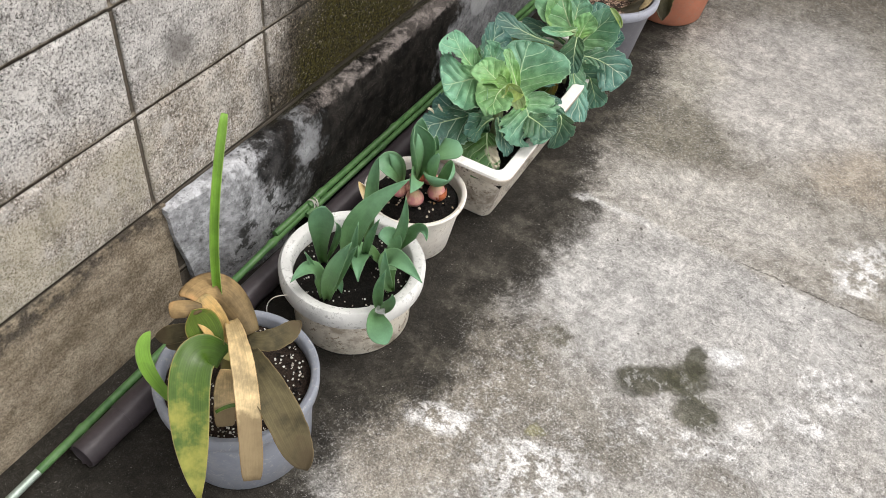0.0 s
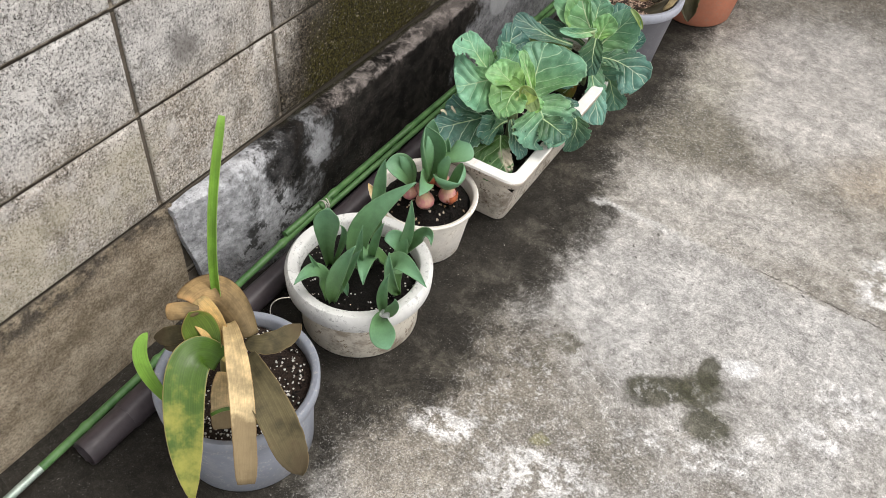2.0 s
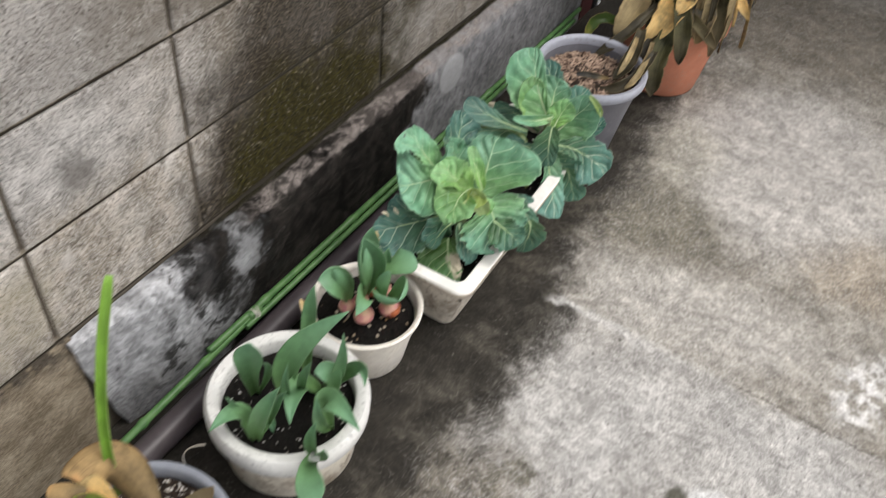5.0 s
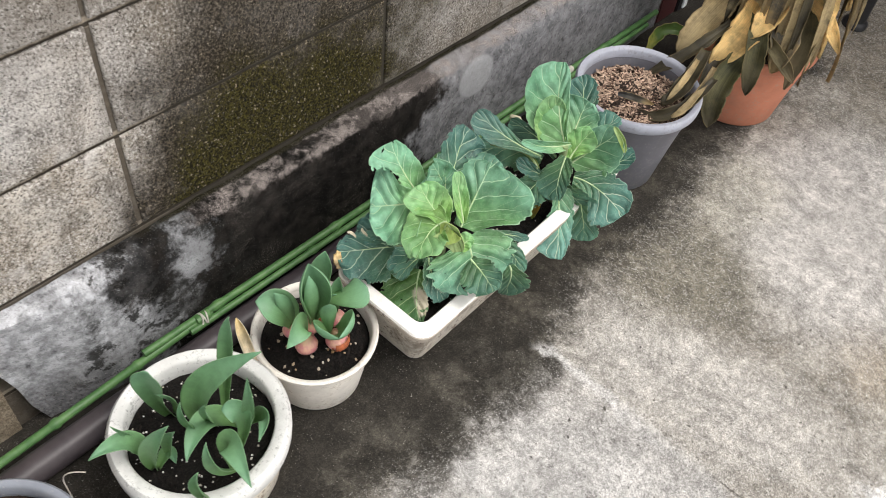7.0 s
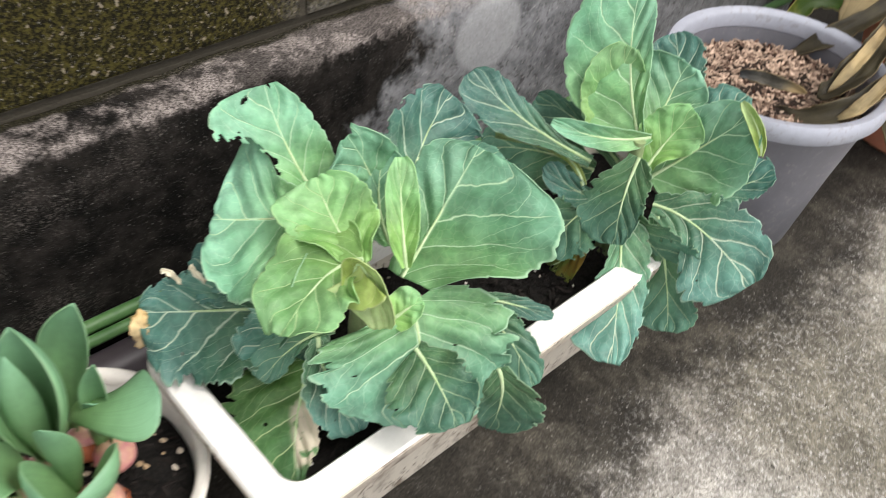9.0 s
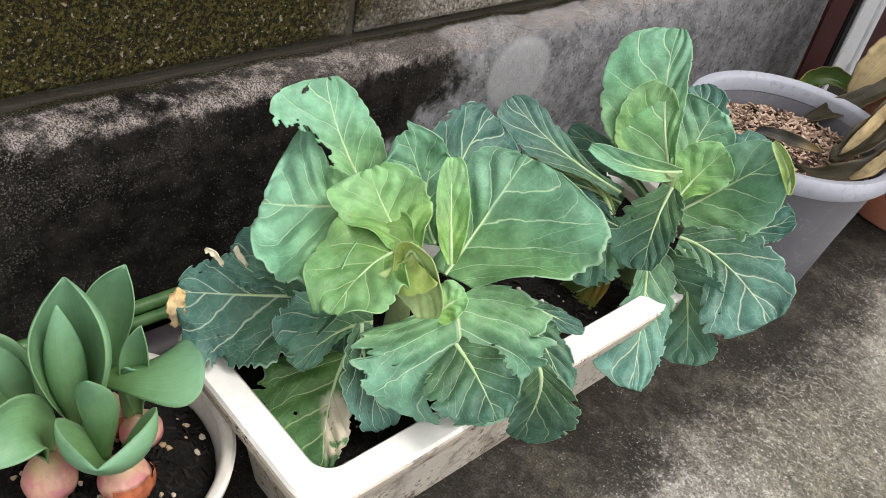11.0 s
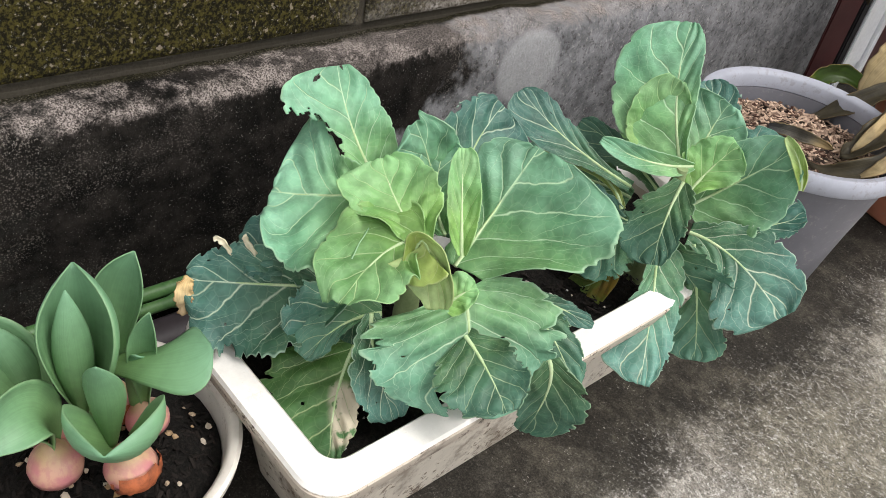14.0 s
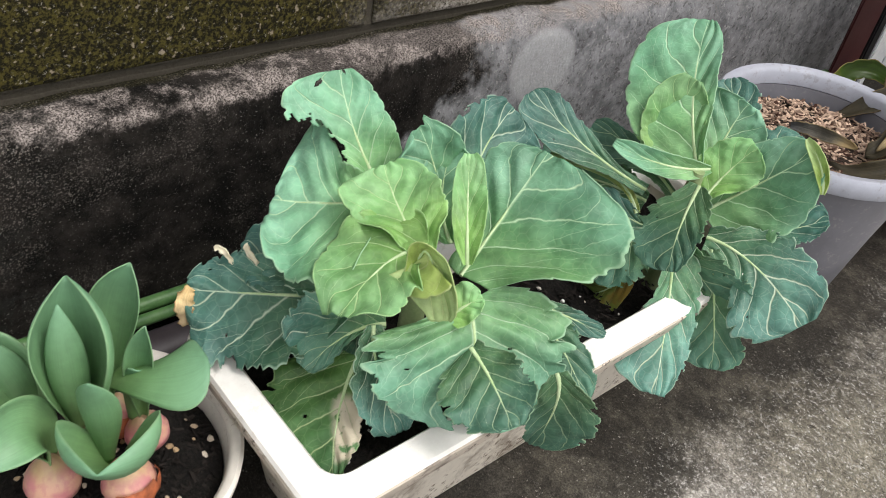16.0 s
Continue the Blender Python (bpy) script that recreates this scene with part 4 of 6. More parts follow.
part("panel", box(-0.03, 0.02, 2.165, 2.745, 0.0, 2.0), M["maroon"], door)
gate_foot = thing("gate_post", (0.43, 2.374, 0.0), "black round post standing on the concrete", "post")
part("shaft", tube([(0, 0, 0.0), (0, 0, 0.5), (0, 0, 1.2)], 0.026, 20), M["black"], gate_foot)
part("collar", lathe([(0.0, 0.0), (0.036, 0.0), (0.036, 0.012), (0.028, 0.02), (0.0, 0.02)], 24), M["black"], gate_foot)

# ---- drain pipe and poles along the wall foot ----
pipe = thing("drain_pipe", (0.104, -0.345, 0.027), "dark brown plastic drain pipe lying along the wall", "pipe")


def pipe_parts():
    ends = Vector((-0.020, 1.50, 0.0))
    bm = bmesh.new()
    rings = []
    for k, r in ((0.0, 0.027), (0.02, 0.027), (0.5, 0.027), (1.0, 0.027)):
        rings.append([ends * k + Vector((r * math.cos(a), 0, r * math.sin(a))) for a in (2 * math.pi * j / 32 for j in range(32))])
    rings[0] = [p + Vector((0, 0.016 * max(0, math.cos(2 * math.pi * j / 32 - 0.6)) + 0.006 * noise.noise(Vector((j * 0.9, 2, 7))), 0)) for j, p in enumerate(rings[0])]
    rings[1] = [p + Vector((0, 0.02, 0)) for p in rings[1]]
    rings.reverse()
    rings.append([Vector((0.0238 * math.cos(a), 0, 0.0238 * math.sin(a))) for a in (2 * math.pi * j / 32 for j in range(32))])
    rings.append([ends * 0.3 + Vector((0.0238 * math.cos(a), 0, 0.0238 * math.sin(a))) for a in (2 * math.pi * j / 32 for j in range(32))])
    made = [[bm.verts.new(p) for p in ring] for ring in rings]
    for a, b in zip(made, made[1:]):
        for j in range(32):
            bm.faces.new((a[j], a[(j + 1) % 32], b[(j + 1) % 32], b[j]))
    part("tube", bm, M["pipe"], pipe)
    at = ends * 0.062
    part("collar", tube([at, at + ends * 0.004, at + ends * 0.05, at + ends * 0.054], [0.0278, 0.0292, 0.0292, 0.0278], 32), M["pipe"], pipe)


pipe_parts()


def garden_pole(a, b, r, nodes, bare=0.0):
    a, b = Vector(a), Vector(b)
    pole = thing("garden_pole", a, "green plastic-coated garden pole resting on the pipe", "pole", "poles along the wall")
    d = b - a
    pts, rad = [], []
    marks = sorted([bare] + [0, 1] + [k + e for k in nodes for e in (-0.008, -0.003, 0.003, 0.008)])
    for k in marks:
        if k < bare:
            continue
        bump = any(abs(k - q) < 0.0035 for q in nodes)
        pts.append(d * k), rad.append(r * (1.28 if bump else 1.0))
    part("shaft", tube(pts, rad, 14), M["pole"], pole)
    if bare:
        part("end", tube([d * 0, d * bare * 0.5, d * bare], r * 0.96, 14), M["pole_end"], pole, "bare steel end")
    return pole


garden_pole((0.072, -0.70, 0.020), (0.0590, 0.385, 0.063), 0.0080, (0.36, 0.52, 0.70, 0.85), 0.27)
pole = garden_pole((0.0560, 0.24, 0.0680), (0.0560, 1.86, 0.068), 0.0076, (0.10, 0.28, 0.47, 0.66, 0.85))
garden_pole((0.0700, 0.33, 0.0610), (0.0690, 1.80, 0.061), 0.0066, (0.2, 0.42, 0.64, 0.86))
tie = thing("wire_tie", (0.061, 0.355, 0.0655), "pale wire tie wound round the garden poles", "tie")
part("wrap", tube([(-0.001, -0.006, -0.0006), (-0.001, -0.004, -0.0004), (-0.001, 0.020, 0.0012), (-0.001, 0.024, 0.0015)], [0.009, 0.0116, 0.0112, 0.009], 14), M["pole"], tie, "green pole joint")
for k in range(3):
    part("loop", tube([(0.0122 * math.cos(a) + 0.001 * k, 0.007 * k + (0.006 - 0.005 * k) * math.sin(a + k), 0.0122 * math.sin(a)) for a in (6.283 * j / 14 for j in range(15))], 0.0016, 6), M["tie"], tie)


# ---- pots ----
def pot(at, rim, height, foot, band, lip, material, label, soil_at, soil, group="pots along the wall", flare=0.5, wall_thick=0.004, heap=0.006):
    """A turned plastic pot: body, rolled rim band, and its fill of soil."""
    ob = thing("plant_pot", (*at, 0), label, "plant pot", group)
    neck = rim - lip
    mid = foot + (neck - foot) * flare
    body = [(0.0, 0.006), (foot * 0.7, 0.006), (foot * 0.75, 0.0), (foot - 0.006, 0.0), (foot, 0.006), (mid, height * 0.5), (neck, height - band)]
    part("body", lathe(body + [(neck - wall_thick, height - band), (mid - wall_thick, height * 0.5), (foot - 0.006, 0.012), (0.0, 0.012)]), material, ob)
    e = min(lip, band) * 0.45
    ring = [(neck - wall_thick, height - band + 0.001), (rim - 0.002, height - band), (rim, height - band + 0.003), (rim + 0.001, height - e), (rim - e * 0.6, height), (neck, height - 0.001), (neck - wall_thick, height - 0.006), (neck - wall_thick, height - band + 0.001)]
    part("rim", lathe(ring), M["chalky_rim"] if material == M["white_plastic"] and band > 0.03 else M["grey_rim"] if material == M["shaded_grey_plastic"] else material, ob)
    k = soil_at / height
    inner = (mid + (neck - mid) * (k - 0.5) * 2) - wall_thick
    fill = part("soil", mound(inner, heap, at[1] * 7), M[soil], ob)
    fill.location.z = soil_at
    return ob, inner


def bits(parent, name, material, count, radius, size, seed, z, kind="bit", label="", heap=0.0):
    bm = scatter(count, radius, size, seed, kind)
    for v in bm.verts:
        v.co.z += heap * max(0.0, 1 - v.co.xy.length_squared / radius**2)
    ob = part(name, bm, M[material], parent, label, False)
    ob.location.z = z
    return tagged(ob, kind="stuff")


pot_a, inner = pot((0.291, -0.137), 0.138, 0.190, 0.119, 0.030, 0.010, M["grey_plastic"], "blue-grey plastic pot with a withered clivia", 0.163, "brown_soil")
bits(pot_a, "perlite", "perlite", 620, inner * 0.94, 0.0022, 5, 0.167)
bits(pot_a, "bark_litter", "litter", 600, inner * 0.94, 0.0028, 6, 0.166, "chip")
pot_b, inner = pot((0.280, 0.210), 0.144, 0.156, 0.119, 0.040, 0.022, M["white_plastic"], "white weathered plastic pot with tulip shoots", 0.120, "soil")
bits(pot_b, "perlite", "perlite", 150, inner * 0.94, 0.0021, 7, 0.124)
bits(pot_b, "bark_litter", "litter", 700, inner * 0.94, 0.0028, 8, 0.123, "chip")
pot_c, inner = pot((0.263, 0.465), 0.111, 0.145, 0.082, 0.014, 0.007, M["cream_plastic"], "small white plastic pot with tulip bulbs", 0.116, "soil", heap=0.026)
bits(pot_c, "gravel", "gravel", 60, inner * 0.93, 0.0035, 9, 0.120, heap=0.024)
bits(pot_c, "bark_litter", "litter", 900, inner * 0.95, 0.0029, 10, 0.118, "chip", heap=0.024)
pot_d, inner = pot((0.303, 1.355), 0.139, 0.243, 0.092, 0.024, 0.012, M["shaded_grey_plastic"], "pale grey plastic pot filled with bark chips", 0.200, "brown_soil")
bits(pot_d, "bark_mulch", "bark", 2000, inner * 0.95, 0.0036, 11, 0.205, "chip")
pot_e, inner = pot((0.365, 1.789), 0.150, 0.222, 0.109, 0.028, 0.009, M["terracotta"], "terracotta-coloured pot under a withered plant", 0.183, "brown_soil")


# ---- planter with the cabbages ----
def oblong(w, l, r, z, steps=7):
    pts = []
    for cx, cy, a0 in ((w / 2 - r, l / 2 - r, 0), (-w / 2 + r, l / 2 - r, 90), (-w / 2 + r, -l / 2 + r, 180), (w / 2 - r, -l / 2 + r, 270)):
        for k in range(steps + 1):
            a = radians(a0 + 90 * k / steps)
            pts.append((cx + r * math.cos(a), cy + r * math.sin(a), z))
    return pts


def shell(rings, close=(True, True)):
    bm = bmesh.new()
    made = [[bm.verts.new(p) for p in ring] for ring in rings]
    for a, b in zip(made, made[1:]):
        for k in range(len(a)):
            j = (k + 1) % len(a)
            bm.faces.new((a[k], a[j], b[j], b[k]))
    if close[0]:
        bm.faces.new(made[0])
    if close[1]:
        bm.faces.new(made[-1])
    return bm


PW, PL, PH = 0.229, 0.625, 0.179
PLANTER = pose(0.304, 0.871, 0, 0, 0, 2.0)
planter = thing("planter_box", (0, 0, 0), "white plastic planter box with mud splashes, full of cabbages", "planter", "pots along the wall")
planter.matrix_basis = PLANTER
rings = [oblong(PW - 0.110, PL - 0.112, 0.022, 0.0), oblong(PW - 0.106, PL - 0.106, 0.024, 0.004), oblong(PW - 0.078, PL - 0.076, 0.026, PH * 0.6), oblong(PW - 0.048, PL - 0.048, 0.027, PH - 0.024),
         oblong(PW - 0.054, PL - 0.054, 0.025, PH - 0.024), oblong(PW - 0.084, PL - 0.082, 0.022, PH * 0.6), oblong(PW - 0.116, PL - 0.118, 0.02, 0.01)]
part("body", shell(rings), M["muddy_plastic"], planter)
rings = [oblong(PW - 0.006, PL - 0.006, 0.031, PH - 0.007), oblong(PW - 0.003, PL - 0.003, 0.033, PH - 0.004), oblong(PW - 0.007, PL - 0.007, 0.032, PH),
         oblong(PW - 0.054, PL - 0.054, 0.020, PH), oblong(PW - 0.060, PL - 0.060, 0.018, PH - 0.004), oblong(PW - 0.062, PL - 0.062, 0.018, PH - 0.024), oblong(PW - 0.050, PL - 0.050, 0.025, PH - 0.023)]
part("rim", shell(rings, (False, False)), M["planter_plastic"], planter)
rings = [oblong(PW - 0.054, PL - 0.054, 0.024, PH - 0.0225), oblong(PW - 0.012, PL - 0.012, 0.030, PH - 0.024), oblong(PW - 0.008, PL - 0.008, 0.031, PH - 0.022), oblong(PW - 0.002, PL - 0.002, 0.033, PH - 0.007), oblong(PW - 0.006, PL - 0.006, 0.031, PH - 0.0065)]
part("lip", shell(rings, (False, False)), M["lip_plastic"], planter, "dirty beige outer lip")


def planter_soil():
    bm = bmesh.new()
    nx, ny = 16, 44
    rows = []
    for i in range(ny + 1):
        row = []
        for j in range(nx + 1):
            x, y = (j / nx - 0.5) * (PW - 0.044), (i / ny - 0.5) * (PL - 0.046)
            row.append(bm.verts.new((x, y, 0.138 + 0.010 * noise.noise(Vector((x * 22, y * 22, 2))) + 0.004 * noise.noise(Vector((x * 80, y * 80, 5))))))
        rows.append(row)
    for a, b in zip(rows, rows[1:]):
        for j in range(nx):
            bm.faces.new((a[j], a[j + 1], b[j + 1], b[j]))
    return part("soil", bm, M["soil"], planter)


planter_soil()
ob = part("bark_litter", scatter(1500, 0, 0.0027, 21, "chip", oblong=(0.075, 0.255)), M["litter"], planter, "", False)
ob.location.z = 0.141
tagged(ob, kind="stuff")
ob = part("gravel", scatter(90, 0, 0.0028, 22, "bit", oblong=(0.075, 0.255)), M["perlite"], planter, "", False)
ob.location.z = 0.143
tagged(ob, kind="stuff")


# ---- cabbages ----
def cabbage(at, label):
    ob = thing("cabbage_plant", at, label, "cabbage", "cabbages in the planter")
    part("stem", tube([(0, 0, -0.03), (0.002, 0.001, 0.02), (0.004, 0.0, 0.08), (0.006, 0.0, 0.150)], [0.013, 0.012, 0.011, 0.006], 12), M["stem"], ob)
    return ob


def cabbage_leaf(plant, base, bend, tip, near_side, far_side, face, look_of, ruffle=0.045, cup=0.12, ragged=0.04):
    """One cabbage leaf with its raised midrib; each side has its half width and the place of its widest point, look_of picks the tone."""
    count = len(plant.children)
    widen = 1.25 if look_of == "pale" else 1.15 if base[1] < 0.95 else 1.05
    near_side, far_side = (near_side[0] * widen, near_side[1]), (far_side[0] * widen, far_side[1])
    tone = {"notch": "plain", "holed": "holed", "curled": "plain"}.get(look_of, look_of)
    rng = random.Random(count * 7 + int(plant.location.y * 100))
    holes = []
    if look_of in ("holed", "dark", "blue", "bleached", "veined"):
        ragged = 0.10
        holes += [(rng.uniform(0.40, 0.98), rng.choice((0.0, 0.02, 0.98, 1.0)), rng.uniform(0.02, 0.055)) for _ in range(7)]
        holes += [(rng.uniform(0.45, 0.85), rng.choice((0.2, 0.3, 0.7, 0.8)), rng.uniform(0.006, 0.016)) for _ in range(2)]
    if look_of == "notch":
        holes += [(0.55, 0.0, 0.24), (0.50, 0.14, 0.12), (1.0, 0.62, 0.05), (0.93, 0.28, 0.03)]
    if look_of == "holed":
        holes += [(1.0, 0.55, 0.10), (0.90, 0.60, 0.07), (0.78, 0.585, 0.05), (0.66, 0.57, 0.03)]
    blade = leaf(plant, "leaf", base, bend, tip, near_side[0] + far_side[0], face, M[tone], "cabbage", cup, ruffle, ragged, (), 0.016, 80, 46, seed=count + 5 * plant.location.y, holes=holes, sides=(near_side, far_side))
    root = plant.location
    pts = [curve3(base, bend, tip, k / 12 * 0.9) - root for k in range(13)]
    part("midrib", tube(pts, [0.0021 * (1 - 0.078 * k) for k in range(13)], 8), M["rib"], blade)
    return blade


cabbage_near = cabbage((0.315, 0.715, 0.135), "young green cabbage with loose ragged leaves, no head yet")
cabbage_leaf(cabbage_near, (0.251, 0.723, 0.298), (0.213, 0.717, 0.333), (0.179, 0.718, 0.377), (0.046, 0.82), (0.028, 0.38), (0.727, -0.200, 0.656), "notch", ruffle=0.03, cup=0.08)
cabbage_leaf(cabbage_near, (0.275, 0.704, 0.314), (0.246, 0.676, 0.301), (0.209, 0.643, 0.290), (0.070, 0.44), (0.066, 0.82), (0.053, -0.413, 0.909), "plain", ruffle=0.04, cup=0.06)
cabbage_leaf(cabbage_near, (0.337, 0.702, 0.305), (0.297, 0.705, 0.318), (0.257, 0.714, 0.334), (0.032, 0.75), (0.029, 0.55), (0.268, -0.374, 0.888), "pale", ruffle=0.07, cup=0.16)
cabbage_leaf(cabbage_near, (0.337, 0.703, 0.313), (0.328, 0.671, 0.302), (0.347, 0.622, 0.288), (0.032, 0.57), (0.037, 0.41), (0.023, -0.295, 0.955), "pale", ruffle=0.07, cup=0.10)
cabbage_leaf(cabbage_near, (0.348, 0.686, 0.291), (0.348, 0.693, 0.321), (0.379, 0.694, 0.277), (0.015, 0.80), (0.029, 0.30), (0.371, -0.853, 0.366), "yellow", ruffle=0.03, cup=0.25)
cabbage_leaf(cabbage_near, (0.343, 0.742, 0.285), (0.317, 0.756, 0.317), (0.284, 0.779, 0.343), (0.010, 0.51), (0.012, 0.58), (0.475, -0.445, 0.759), "pale", ruffle=0.10, cup=0.25)
cabbage_leaf(cabbage_near, (0.286, 0.767, 0.267), (0.263, 0.766, 0.313), (0.252, 0.749, 0.357), (0.033, 0.82), (0.027, 0.41), (0.928, -0.207, 0.310), "plain", ruffle=0.10, cup=0.12)
cabbage_leaf(cabbage_near, (0.339, 0.742, 0.270), (0.323, 0.792, 0.301), (0.310, 0.843, 0.342), (0.039, 0.70), (0.094, 0.62), (0.027, -0.577, 0.817), "plain", ruffle=0.03, cup=0.04)
cabbage_leaf(cabbage_near, (0.262, 0.801, 0.224), (0.216, 0.859, 0.266), (0.195, 0.913, 0.304), (0.041, 0.40), (0.044, 0.77), (0.757, -0.008, 0.654), "blue", ruffle=0.05, cup=0.08)
cabbage_leaf(cabbage_near, (0.361, 0.731, 0.264), (0.389, 0.722, 0.243), (0.418, 0.702, 0.187), (0.069, 0.53), (0.077, 0.53), (0.719, -0.275, 0.638), "holed", ruffle=0.025, cup=0.05)
cabbage_leaf(cabbage_near, (0.292, 0.672, 0.238), (0.243, 0.616, 0.226), (0.203, 0.570, 0.218), (0.054, 0.53), (0.029, 0.56), (0.378, -0.487, 0.788), "blue", ruffle=0.05, cup=0.06)
cabbage_leaf(cabbage_near, (0.305, 0.685, 0.239), (0.296, 0.653, 0.224), (0.293, 0.616, 0.207), (0.046, 0.54), (0.038, 0.65), (0.975, -0.204, 0.085), "veined", ruffle=0.06, cup=0.06)
cabbage_leaf(cabbage_near, (0.322, 0.662, 0.201), (0.347, 0.630, 0.177), (0.383, 0.604, 0.153), (0.021, 0.39), (0.057, 0.49), (0.141, -0.534, 0.834), "bleached", ruffle=0.03, cup=0.05)
cabbage_leaf(cabbage_near, (0.381, 0.782, 0.255), (0.414, 0.796, 0.230), (0.451, 0.800, 0.197), (0.016, 0.60), (0.024, 0.62), (0.638, -0.445, 0.628), "dark", ruffle=0.05, cup=0.05)
cabbage_leaf(cabbage_near, (0.450, 0.750, 0.258), (0.456, 0.753, 0.223), (0.437, 0.769, 0.144), (0.031, 0.65), (0.015, 0.57), (0.658, -0.726, -0.199), "dark", ruffle=0.04, cup=0.06)
cabbage_leaf(cabbage_near, (0.378, 0.785, 0.254), (0.393, 0.820, 0.235), (0.410, 0.862, 0.206), (0.008, 0.59), (0.008, 0.61), (0.903, -0.123, 0.412), "veined", ruffle=0.05, cup=0.10)
cabbage_leaf(cabbage_near, (0.364, 0.712, 0.260), (0.369, 0.723, 0.271), (0.374, 0.734, 0.279), (0.014, 0.58), (0.011, 0.30), (0.347, -0.714, 0.608), "pale", ruffle=0.06, cup=0.15)
cabbage_leaf(cabbage_near, (0.344, 0.655, 0.261), (0.363, 0.652, 0.224), (0.384, 0.664, 0.170), (0.020, 0.63), (0.021, 0.63), (0.906, -0.190, 0.378), "veined", ruffle=0.05, cup=0.06)
cabbage_leaf(cabbage_near, (0.390, 0.717, 0.246), (0.425, 0.711, 0.243), (0.461, 0.701, 0.237), (0.025, 0.61), (0.037, 0.49), (0.009, -0.460, 0.888), "dark", ruffle=0.05, cup=0.06)
cabbage_leaf(cabbage_near, (0.260, 0.681, 0.237), (0.235, 0.641, 0.243), (0.201, 0.618, 0.239), (0.023, 0.51), (0.033, 0.47), (0.489, -0.428, 0.760), "blue", ruffle=0.08, cup=0.10)
cabbage_leaf(cabbage_near, (0.322, 0.686, 0.227), (0.310, 0.656, 0.218), (0.310, 0.620, 0.197), (0.010, 0.82), (0.023, 0.53), (0.566, -0.436, 0.700), "dark", ruffle=0.05, cup=0.06)
cabbage_leaf(cabbage_near, (0.308, 0.754, 0.276), (0.278, 0.763, 0.300), (0.257, 0.785, 0.333), (0.017, 0.55), (0.025, 0.66), (0.474, -0.524, 0.708), "plain", ruffle=0.09, cup=0.20)
cabbage_leaf(cabbage_near, (0.284, 0.803, 0.227), (0.274, 0.863, 0.252), (0.274, 0.916, 0.275), (0.037, 0.61), (0.030, 0.63), (0.282, -0.359, 0.890), "dark", ruffle=0.04, cup=0.05)
cabbage_far = cabbage((0.335, 1.035, 0.135), "young cabbage with upright heart and drooping outer leaves")
cabbage_leaf(cabbage_far, (0.337, 1.042, 0.277), (0.282, 1.074, 0.329), (0.239, 1.123, 0.381), (0.064, 0.56), (0.022, 0.65), (0.144, -0.713, 0.687), "plain", ruffle=0.03, cup=0.08)
cabbage_leaf(cabbage_far, (0.325, 1.048, 0.268), (0.287, 1.062, 0.301), (0.278, 1.075, 0.344), (0.031, 0.38), (0.020, 0.63), (0.441, -0.724, 0.531), "pale", ruffle=0.05, cup=0.25)
cabbage_leaf(cabbage_far, (0.334, 1.061, 0.248), (0.310, 1.117, 0.283), (0.307, 1.141, 0.317), (0.041, 0.76), (0.036, 0.49), (0.303, -0.563, 0.769), "plain", ruffle=0.04, cup=0.10)
cabbage_leaf(cabbage_far, (0.353, 1.042, 0.256), (0.354, 1.064, 0.282), (0.364, 1.081, 0.314), (0.024, 0.46), (0.022, 0.71), (0.299, -0.816, 0.494), "pale", ruffle=0.06, cup=0.15)
cabbage_leaf(cabbage_far, (0.355, 1.048, 0.241), (0.380, 1.080, 0.280), (0.414, 1.096, 0.335), (0.034, 0.50), (0.056, 0.34), (0.121, -0.913, 0.390), "curled", ruffle=0.03, cup=0.06)
cabbage_leaf(cabbage_far, (0.362, 1.008, 0.290), (0.373, 0.983, 0.255), (0.390, 0.963, 0.223), (0.023, 0.41), (0.040, 0.67), (0.071, -0.818, 0.571), "dark", ruffle=0.02, cup=0.06)
cabbage_leaf(cabbage_far, (0.344, 1.047, 0.286), (0.320, 1.003, 0.289), (0.288, 0.960, 0.307), (0.011, 0.49), (0.011, 0.53), (0.775, -0.389, 0.498), "plain", ruffle=0.02, cup=0.30)
cabbage_leaf(cabbage_far, (0.304, 1.016, 0.243), (0.232, 0.986, 0.264), (0.165, 0.969, 0.293), (0.032, 0.76), (0.020, 0.77), (0.411, -0.317, 0.855), "blue", ruffle=0.03, cup=0.06)
cabbage_leaf(cabbage_far, (0.366, 1.000, 0.218), (0.398, 0.978, 0.169), (0.446, 0.925, 0.126), (0.029, 0.40), (0.040, 0.82), (0.399, -0.509, 0.763), "veined", ruffle=0.03, cup=0.05)
cabbage_leaf(cabbage_far, (0.388, 1.030, 0.223), (0.425, 1.023, 0.162), (0.452, 1.006, 0.123), (0.031, 0.65), (0.034, 0.71), (0.228, -0.903, 0.365), "dark", ruffle=0.03, cup=0.05)
cabbage_leaf(cabbage_far, (0.377, 1.033, 0.229), (0.429, 1.047, 0.225), (0.494, 1.049, 0.201), (0.041, 0.66), (0.058, 0.82), (0.256, -0.704, 0.663), "veined", ruffle=0.03, cup=0.05)
cabbage_leaf(cabbage_far, (0.337, 0.996, 0.183), (0.332, 0.970, 0.151), (0.308, 0.954, 0.130), (0.023, 0.68), (0.020, 0.45), (0.048, -0.799, 0.600), "old", ruffle=0.06, cup=0.06)
cabbage_leaf(cabbage_far, (0.333, 1.010, 0.221), (0.322, 0.982, 0.193), (0.318, 0.949, 0.164), (0.034, 0.56), (0.028, 0.66), (0.259, -0.692, 0.674), "dark", ruffle=0.03, cup=0.06)
